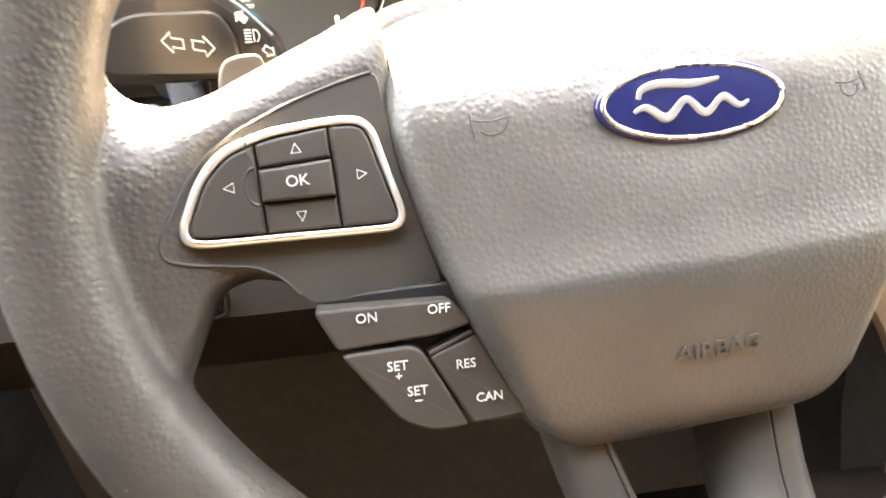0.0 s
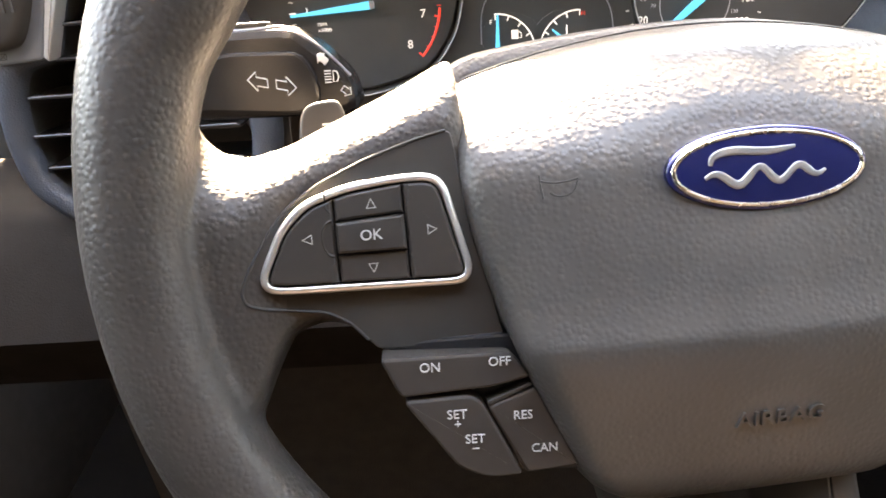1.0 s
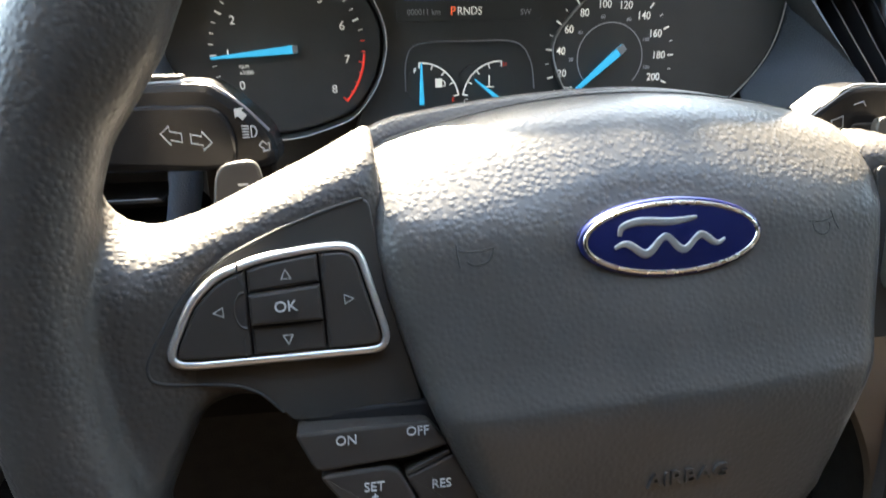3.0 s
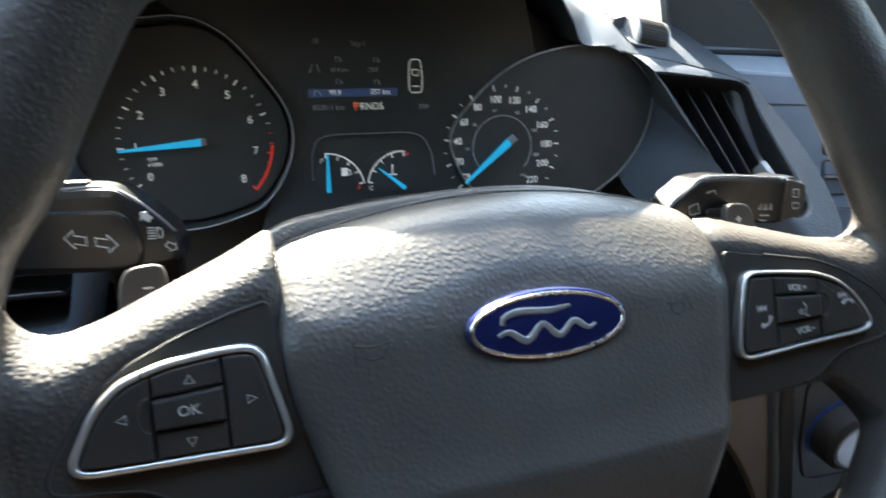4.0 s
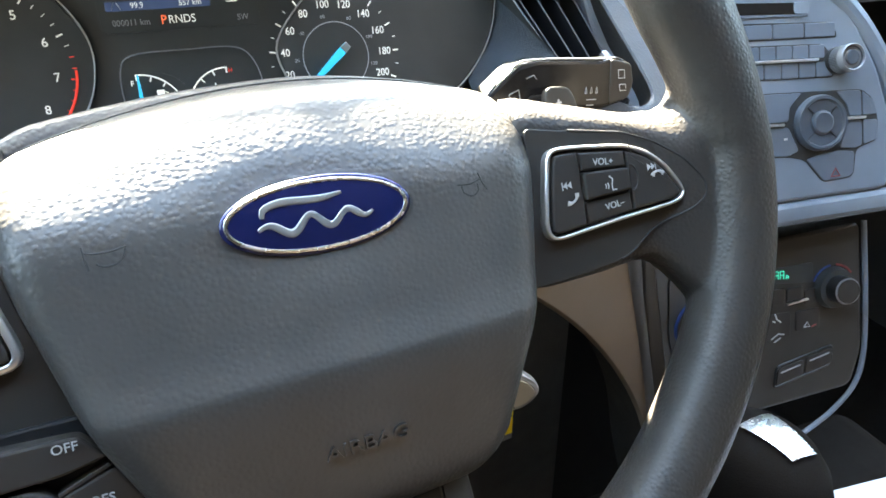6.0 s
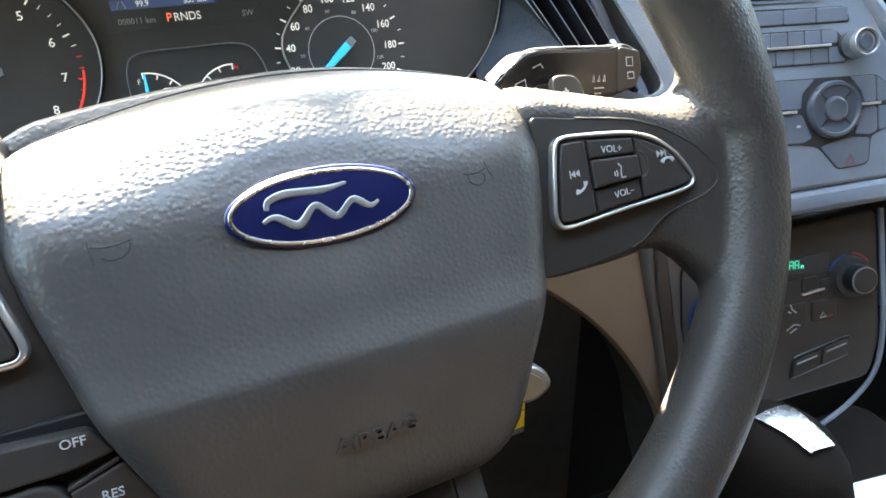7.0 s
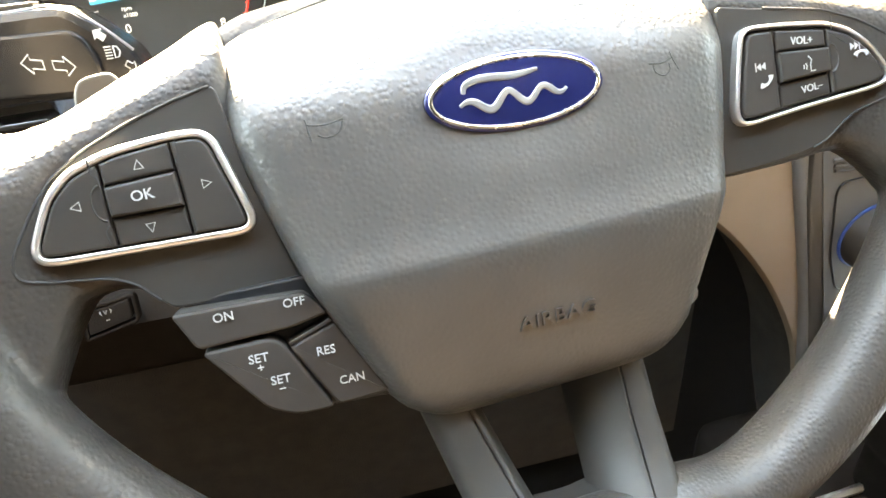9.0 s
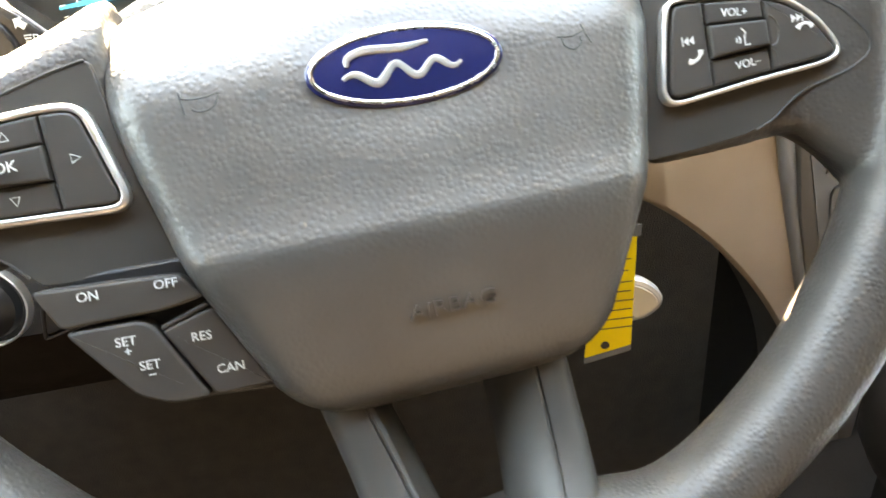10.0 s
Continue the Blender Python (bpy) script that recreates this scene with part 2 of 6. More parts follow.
def fused(name, bm, mat, parent, label, voxel, rounds):
    """A part whose overlapping bodies are melted into one skin with soft fillets."""
    me = bpy.data.meshes.new("raw")
    bm.to_mesh(me)
    bm.free()
    ob = bpy.data.objects.new("raw", me)
    scene.collection.objects.link(ob)
    melt = ob.modifiers.new("melt", "REMESH")
    melt.mode, melt.voxel_size, melt.use_smooth_shade = "VOXEL", voxel, True
    soft = ob.modifiers.new("soft", "SMOOTH")
    soft.factor, soft.iterations = 0.5, rounds
    out = bpy.data.meshes.new_from_object(ob.evaluated_get(bpy.context.evaluated_depsgraph_get()))
    bpy.data.objects.remove(ob)
    bpy.data.meshes.remove(me)
    out.name = name
    out.materials.clear()
    out.materials.append(mat)
    for f in out.polygons:
        f.use_smooth = True
    done = new(name, out)
    done.parent = parent
    return tagged(done, label)


def join(bm, other, m=None):
    if m is not None:
        other.transform(m)
    if bm is None:
        return other
    me = bpy.data.meshes.new("tmp")
    other.to_mesh(me)
    other.free()
    bm.from_mesh(me)
    bpy.data.meshes.remove(me)
    return bm


def sweep(points, radius, n=10, closed=False, bm=None, flat=1.0):
    pts = [Vector(p) for p in points]
    rings, up = [], Vector((0.03, 0.02, 1)).normalized()
    for i, p in enumerate(pts):
        a = pts[i - 1] if (i or closed) else p
        b = pts[(i + 1) % len(pts)] if (i < len(pts) - 1 or closed) else p
        t = (b - a).normalized()
        s = t.cross(up)
        s = s.normalized() if s.length > 1e-5 else Vector((1, 0, 0))
        k = s.cross(t)
        r = radius[i] if isinstance(radius, (list, tuple)) else radius
        rings.append([p + s * r * math.cos(2 * math.pi * j / n) + k * r * flat * math.sin(2 * math.pi * j / n) for j in range(n)])
    if closed:
        return loft(rings + [rings[0]], bm, caps=False)
    return loft(rings, bm)


def turned(profile, n=40, bm=None):
    """A body of revolution round z: profile of (r, z)."""
    rings = [[Vector((max(r, 1e-5) * math.cos(2 * math.pi * j / n), max(r, 1e-5) * math.sin(2 * math.pi * j / n), z)) for j in range(n)] for r, z in profile]
    return loft(rings, bm)


def words(text, size, depth=0.00015, align="CENTER", bold=0.0):
    """Lettering in the built-in font as a bmesh, cap height about size."""
    cu = bpy.data.curves.new("lettering", "FONT")
    cu.body, cu.size, cu.extrude, cu.align_x, cu.align_y = text, size / 0.69, depth, align, "CENTER"
    cu.offset, cu.resolution_u = bold, 3
    ob = bpy.data.objects.new("lettering", cu)
    scene.collection.objects.link(ob)
    me = bpy.data.meshes.new_from_object(ob.evaluated_get(bpy.context.evaluated_depsgraph_get()))
    bm = bmesh.new()
    bm.from_mesh(me)
    bpy.data.objects.remove(ob)
    bpy.data.curves.remove(cu)
    bpy.data.meshes.remove(me)
    return bm


def letters(text, size, x, y, z, mat, parent, turn=0.0, bold=0.0, name="lettering", align="CENTER", squeeze=1.0, label=""):
    bm = words(text, size, align=align, bold=bold)
    bm.transform(pose(x, y, z, 0, 0, turn) @ Matrix.Diagonal((squeeze, 1, 1, 1)))
    return part(name, bm, mat, parent, label, smooth=False)


def lines(paths, r, z, bm=None, closed=False, flat=0.4):
    for p in paths:
        bm = join(bm, sweep([Vector((*q[:2], z)) for q in p], r, 6, closed, flat=flat))
    return bm


def mirrored(points, sg):
    return [(sg * p[0], p[1]) for p in points]


def lerp_table(table, x):
    return float(np.interp(x, [a for a, _ in table], [b for _, b in table]))
from mathutils.bvhtree import BVHTree


# ---- steering wheel: x right, y up the wheel's plane, z towards the driver, from the emblem's centre ----
WHEEL = pose(0, 0, 1.0, 65, 0, 0)
wheel = thing("steering_wheel", "dark grey leather steering wheel with silver-framed switch pads", "steering wheel", WHEEL)
RIM_R, RIM_Y = 0.1848, -0.003


def rim_mesh():
    """The rim's ring: thumb grips above the spokes, thinner over the top, flattened below."""
    rings, n = [], 224
    below = [(0.0, 0.1700), (0.3, 0.1686), (0.4, 0.1672), (0.6, 0.1636), (0.79, 0.1624), (0.88, 0.1624), (0.91, 0.1616), (0.93, 0.1600), (0.95, 0.1550), (0.97, 0.1500), (1.0, 0.1475)]
    thumb_l = [(0, 0.1700), (11, 0.1685), (16, 0.1672), (21, 0.1628), (26, 0.1602), (33, 0.1622), (38, 0.1645), (44, 0.1685), (56, 0.1725), (90, 0.1735)]
    thumb_r = [(0, 0.1690), (11, 0.1640), (20, 0.1600), (28, 0.1612), (35, 0.1640), (43, 0.1705), (56, 0.1735), (90, 0.1735)]
    for i in range(n):
        a = 2 * math.pi * i / n
        c, s = math.cos(a), math.sin(a)
        low = max(0.0, -s) ** 2.6
        if s > 0:
            inn = lerp_table(thumb_r if c > 0 else thumb_l, math.degrees(math.asin(min(1.0, s))))
        else:
            inn = lerp_table(below, -s)
        out = RIM_R + 0.0158 - 0.0105 * low - 0.002 * max(0.0, s) ** 2
        rr, hx = (inn + out) / 2, (out - inn) / 2
        hz = 0.0168 + 0.0010 * low
        ring_pts = []
        for k in range(28):
            b = 2 * math.pi * k / 28
            dx, dz = hx * math.copysign(abs(math.cos(b)) ** 0.92, math.cos(b)), hz * math.copysign(abs(math.sin(b)) ** 0.92, math.sin(b))
            ring_pts.append(Vector(((rr + dx) * c, RIM_Y + (rr + dx) * s, dz - 0.002)))
        rings.append(ring_pts)
    return loft(rings + [rings[0]], caps=False)


rim_bm = rim_mesh()
bmesh.ops.recalc_face_normals(rim_bm, faces=rim_bm.faces)
bmesh.ops.remove_doubles(rim_bm, verts=rim_bm.verts, dist=1e-6)

TOP_L = [(0.080, 0.0500), (0.0905, 0.0470), (0.0945, 0.0449), (0.106, 0.0391), (0.122, 0.0323), (0.1434, 0.0229), (0.1540, 0.0203), (0.160, 0.0215), (0.166, 0.0265), (0.173, 0.040), (0.180, 0.058)]
TOP_R = [(0.080, 0.0385), (0.0876, 0.0365), (0.100, 0.0335), (0.1154, 0.0292), (0.1454, 0.0208), (0.1560, 0.0195), (0.1615, 0.0215), (0.167, 0.0270), (0.173, 0.040), (0.180, 0.058)]
BOTTOM_L = [(0.076, -0.046), (0.10, -0.046), (0.118, -0.0435), (0.126, -0.0375), (0.136, -0.0345), (0.146, -0.0365), (0.152, -0.046), (0.158, -0.060), (0.166, -0.078), (0.180, -0.098)]
BOTTOM_R = [(0.076, -0.046), (0.10, -0.046), (0.118, -0.0455), (0.130, -0.0445), (0.140, -0.0445), (0.148, -0.050), (0.154, -0.058), (0.160, -0.068), (0.167, -0.082), (0.180, -0.10)]
PADTOP_L = [(0.076, 0.027), (0.0920, 0.0238), (0.1044, 0.0211), (0.1191, 0.0165), (0.1332, 0.0108), (0.1454, 0.0060), (0.153, 0.000), (0.16, -0.004), (0.18, -0.01)]
PADTOP_R = [(0.076, 0.024), (0.0900, 0.0206), (0.1114, 0.0160), (0.1322, 0.0118), (0.1454, 0.0075), (0.153, 0.002), (0.16, -0.004), (0.18, -0.01)]


def spoke_mesh(sg, bottom, crest, fold):
    rings = []
    for u in np.linspace(0.0875, 0.178, 27):
        vt, vb, vp = lerp_table(crest, u), lerp_table(bottom, u), lerp_table(fold, u)
        k = min(1.0, max(0.0, (u - 0.140) / 0.026))
        k = k * k * (3 - 2 * k)
        f, back = -0.0105 + 0.0048 * max(0.0, min(1.0, (u - 0.09) / 0.06)) + 0.0075 * k, (-0.046 + 0.028 * k) if sg < 0 else (-0.028 + 0.010 * k)
        f -= 0.004 * max(0.0, min(1.0, (0.0925 - u) / 0.005))
        h = vt - vp
        sec = [(vb + 0.004, back), (vb, back + 0.012), (vb, f - 0.008), (vb + 0.0018, f - 0.003), (vb + 0.005, f - 0.0005), (vb + 0.012, f)]
        sec += [(vb + (vp - vb) * t, f) for t in (0.45, 0.7)]
        sec += [(vp, f), (vp + 0.22 * h, f - 0.001), (vp + 0.45 * h, f - 0.0035), (vp + 0.66 * h, f - 0.0075), (vp + 0.83 * h, f - 0.0125),
                (vp + 0.95 * h, f - (0.0170 if sg < 0 else 0.0150)), (vt, f - (0.0205 if sg < 0 else 0.0165) + 0.006 * k), (vt - 0.003, back + 0.0015), (vt - 0.008, back)]
        rings.append([Vector((sg * u, v, w)) for v, w in sec])
    return loft(rings)


for sg, low, crest, fold in ((-1, BOTTOM_L, TOP_L, PADTOP_L), (1, BOTTOM_R, TOP_R, PADTOP_R)):
    sp = spoke_mesh(sg, low, crest, fold)
    bmesh.ops.recalc_face_normals(sp, faces=sp.faces)
    rim_bm = join(rim_bm, sp)
rim_ob = fused("rim", rim_bm, RIMSKIN, wheel, "grained dark leather rim with two side spokes", 0.0016, 14)

# airbag cover: rows up the cover, columns across it
HALF = [(-0.1085, 0.022), (-0.107, 0.034), (-0.1035, 0.046), (-0.0985, 0.054), (-0.091, 0.060), (-0.080, 0.065), (-0.070, 0.0688), (-0.055, 0.0750), (-0.040, 0.0803),
        (-0.025, 0.0845), (-0.010, 0.0885), (0.005, 0.0915), (0.020, 0.0925), (0.032, 0.0915), (0.044, 0.0890), (0.049, 0.0876), (0.0525, 0.0850), (0.0545, 0.0800), (0.0555, 0.0740)]
RISE = [(-0.1085, -0.020), (-0.107, -0.0125), (-0.1045, -0.0070), (-0.100, -0.0022), (-0.090, 0.0012), (-0.075, 0.0045), (-0.062, 0.0071), (-0.053, 0.0086), (-0.0495, 0.00895), (-0.0465, 0.0089), (-0.0435, 0.0081), (-0.038, 0.0064),
        (-0.030, 0.0046), (-0.010, 0.0014), (0.003, -0.0004), (0.010, -0.0022), (0.017, -0.0050), (0.025, -0.0089), (0.036, -0.0150), (0.044, -0.0212), (0.0500, -0.0292), (0.0540, -0.0384), (0.0555, -0.046)]


def cover_mesh():
    rows = []
    path = catmull([(v, w, 0) for v, w in RISE], 3, closed=False)
    cols = [-1.0, -1.0, -0.99, -0.97, -0.94, -0.90, -0.85] + list(np.linspace(-0.78, 0.78, 19)) + [0.85, 0.90, 0.94, 0.97, 0.99, 1.0, 1.0]
    for p in path:
        hw = lerp_table(HALF, p.x)
        top = min(1.0, max(0.0, (p.x - 0.012) / 0.043))
        row = []
        for i, s in enumerate(cols):
            e = max(0.0, (abs(s) - 0.84 - 0.10 * top) / (0.16 - 0.10 * top))
            drop = (0.0105 - 0.0065 * top) * (1 - math.sqrt(max(0.0, 1 - e * e))) + 0.0035 * s * s
            v = p.x - 0.0128 * top * s * s - (0.0012 * s * s if p.x < -0.09 else 0.0)
            w = p.y - drop
            dish = math.hypot(s * hw / 0.040, (v - 0.0015) / 0.0205)
            w -= 0.0011 * max(0.0, 1 - max(0.0, dish - 0.75) / 0.35) if dish < 1.1 else 0.0
            if i in (0, len(cols) - 1):
                w = min(w - 0.012, -0.040)
            row.append(Vector((s * hw, v, w)))
        rows.append(row)
    last = rows[0]
    skirt = [Vector((p.x * 0.97, p.y + 0.003, -0.042)) for p in last]
    return loft([skirt] + rows, closed=False)


cover = part("airbag_cover", cover_mesh(), LEATHER, wheel, "grained dark grey airbag cover", angle=75)
bm = words("AIRBAG", 0.0050, depth=0.0006)
bm.transform(pose(0.002, -0.0752, 0) @ Matrix.Diagonal((1.15, 0.983, 1, 1)))
skin = BVHTree.FromPolygons([v.co for v in cover.data.vertices], [tuple(p.vertices) for p in cover.data.polygons])
for v in bm.verts:
    hit = skin.ray_cast(Vector((v.co.x, v.co.y, 0.1)), Vector((0, 0, -1)))[0]
    v.co.z = hit.z + (0.0012 if v.co.z > 0 else -0.0004)
part("embossed_lettering", bm, LEATHER, cover, "raised lettering", smooth=False)


seam = []
for s in np.linspace(-0.985, 0.985, 41):
    v0, w0 = 0.0532, -0.0360
    top = (v0 - 0.012) / 0.043
    seam.append(Vector((s * lerp_table(HALF, v0), v0 - 0.0128 * top * s * s, w0 - 0.0035 * s * s - 0.0002)))
part("seam", sweep(seam, 0.00075, 6), DARKPRINT, cover, "dark stitched seam")
bm = None
for a, b in zip(seam[1::1], seam[2::1]):
    bm = join(bm, sweep([a.lerp(b, 0.2) + Vector((0, 0.0001, 0.0006)), a.lerp(b, 0.8) + Vector((0, 0.0001, 0.0006))], 0.00022, 5))
part("stitching", bm, PLATE, cover, "fine dark stitches")


def horn_mark(strokes):
    """A horn outline moulded into the cover: mouth, tube and bow."""
    bm = lines(strokes, 0.00032, 0, flat=0.5)
    for v in bm.verts:
        v.co.z += skin.ray_cast(Vector((v.co.x, v.co.y, 0.1)), Vector((0, 0, -1)))[0].z - 0.00002
    part("horn_mark", bm, DARKPRINT, cover, "dark moulded horn symbol")


def bow(points):
    return [(p.x, p.y) for p in catmull([(x, y, 0) for x, y in points], 5, closed=False)]


horn_mark([[(-0.0671, 0.0060), (-0.0670, 0.0024), (-0.0665, -0.0010)], bow([(-0.0670, 0.0044), (-0.0640, 0.0036), (-0.0600, 0.0035), (-0.0555, 0.0042)]), bow([(-0.0643, 0.0006), (-0.0622, -0.0006), (-0.0590, -0.0004), (-0.0568, 0.0010), (-0.0556, 0.0036)])])
horn_mark([[(0.0633, 0.0058), (0.0640, 0.0025), (0.0655, -0.0008)], bow([(0.0632, 0.0035), (0.0590, 0.0024), (0.0540, 0.0029)]), bow([(0.0556, 0.0022), (0.0560, -0.0004), (0.0590, -0.0020), (0.0618, -0.0006), (0.0620, 0.0018)])])

# collar behind the cover, from spoke to spoke
collar = []
for w, dv in ((-0.037, -0.0200), (-0.0405, -0.0070), (-0.0420, -0.0025), (-0.045, -0.0004), (-0.050, 0.0), (-0.058, -0.0012), (-0.066, -0.0045), (-0.073, -0.012)):
    collar.append([Vector((x, 0.0572 - (1.00 if x < 0 else 2.20) * x * x - 18 * max(0.0, abs(x) - 0.077) ** 2 + dv, w)) for x in np.linspace(-0.0930, 0.0900, 39)])
part("hub_collar", loft(collar, closed=False), RIMSKIN, wheel, "grained collar behind the airbag cover", angle=70)

# back of the hub and the two lower legs
back_rings = []
for k, z in ((1.0, -0.040), (0.96, -0.062), (0.80, -0.075)):
    back_rings.append([Vector((0.090 * k * x, -0.022 + 0.071 * k * y, z)) for x, y in
                       rounded([(-1, 0.92), (0, 1.08), (1, 0.92), (0.95, -0.2), (0.62, -1.1), (-0.62, -1.1), (-0.95, -0.2)], 0.25, 5)])
part("hub_back", loft(back_rings), DARKTRIM, wheel)


def leg_mesh(sg):
    rings = []
    for t in (0, 0.12, 0.25, 0.38, 0.5, 0.6, 0.68, 0.74, 0.79, 0.83, 0.87, 0.92, 0.98, 1.06, 1.14):
        xg, xo = (0.0388 - 0.0228 * t, 0.0535 - 0.0178 * t) if sg < 0 else (0.0285 - 0.0005 * t, 0.0425 + 0.0010 * t)
        xi = xg - (0.004 if sg < 0 else 0.009)
        turn_in = 0.4 if sg < 0 else 1.0
        y = -0.086 - 0.080 * t
        z = lerp_table([(0, -0.0115), (0.25, -0.0099), (0.5, -0.0062), (0.6, -0.0032), (0.68, 0.0002), (0.74, 0.0034), (0.79, 0.0064), (0.83, 0.0092), (0.87, 0.0118), (0.92, 0.0148), (0.98, 0.0172), (1.06, 0.0186), (1.14, 0.0188)], t)
        if sg > 0:
            lean = 0.0055 * max(0.0, (z + 0.004) / 0.0228)
            xg, xo, xi = xg - lean, xo - lean, xi - lean
        sec = ((xi - 0.007 * turn_in, -0.026), (xi - 0.0050 * turn_in, -0.017), (xi - 0.0015 * turn_in, -0.0095), (xi + 0.003 * turn_in, -0.0040), (xg - 0.0025, -0.0010), (xg - 0.0012, 0.0), (xg - 0.0004, -0.0002), (xg - 0.0002, -0.0016), (xg + 0.0002, -0.0016), (xg + 0.0004, -0.0002),
               (xg + 0.0012, 0.0), (xo - 0.0065, -0.0007), (xo - 0.003, -0.0032), (xo - 0.0008, -0.0080), (xo, -0.015), (xo, -0.024))
        rings.append([Vector((sg * x, y, z + w)) for x, w in sec])
    return loft(rings)


part("lower_leg", leg_mesh(-1), PLATE, wheel, "smooth dark plastic lower spoke", angle=48)
part("lower_leg", leg_mesh(1), PLATE, wheel, "smooth dark plastic lower spoke", angle=48)
foot = [(-0.036, -0.150), (-0.020, -0.151), (0.0, -0.153), (0.016, -0.151), (0.030, -0.150), (0.028, -0.178), (-0.034, -0.178)]
part("lower_bridge", slab(rounded(foot, 0.006), -0.02, 0.003, 0.003), PLATE, wheel)

# switch pads
PAD_L = [(0.0920, 0.0228), (0.1044, 0.0200), (0.1191, 0.0154), (0.1332, 0.0094), (0.1427, 0.0037), (0.1488, -0.0030), (0.1551, -0.0130), (0.1585, -0.0200), (0.1575, -0.0245), (0.1493, -0.0272), (0.1350, -0.0297), (0.1284, -0.0336), (0.1223, -0.0412), (0.1200, -0.0436), (0.0795, -0.0470), (0.083, -0.030), (0.089, -0.005)]
PAD_R = [(0.0900, 0.0194), (0.1114, 0.0150), (0.1322, 0.0110), (0.1467, 0.0050), (0.1572, -0.0042), (0.1650, -0.0151), (0.1650, -0.0213), (0.1582, -0.0257), (0.1426, -0.0298), (0.1364, -0.0330), (0.1299, -0.0380), (0.1204, -0.0412), (0.1004, -0.0431), (0.082, -0.0437), (0.084, -0.030), (0.089, -0.005)]
FRAME_R = [(0.0998, 0.0100), (0.0955, 0.0085), (0.0928, -0.0040), (0.0897, -0.0215), (0.0915, -0.0260), (0.0954, -0.0268), (0.1217, -0.0243), (0.1480, -0.0226), (0.1540, -0.0213), (0.1560, -0.0184), (0.1540, -0.0135), (0.1485, -0.0050), (0.1402, 0.0022), (0.1299, 0.0064), (0.1121, 0.0088)]
FRAME = [(0.0998, 0.0102), (0.0953, 0.0072), (0.0885, -0.0212), (0.0912, -0.0255), (0.1466, -0.0225), (0.1526, -0.0212), (0.1533, -0.0166), (0.1462, -0.0024), (0.1385, 0.0048), (0.1257, 0.0087), (0.1104, 0.0102)]


def seat(x, y):
    """The pads rise a little from the hub towards the rim."""
    return 0.0060 * (abs(x) - 0.09) / 0.06 - 0.0005


rim_skin = BVHTree.FromPolygons([v.co for v in rim_ob.data.vertices], [tuple(p.vertices) for p in rim_ob.data.polygons])


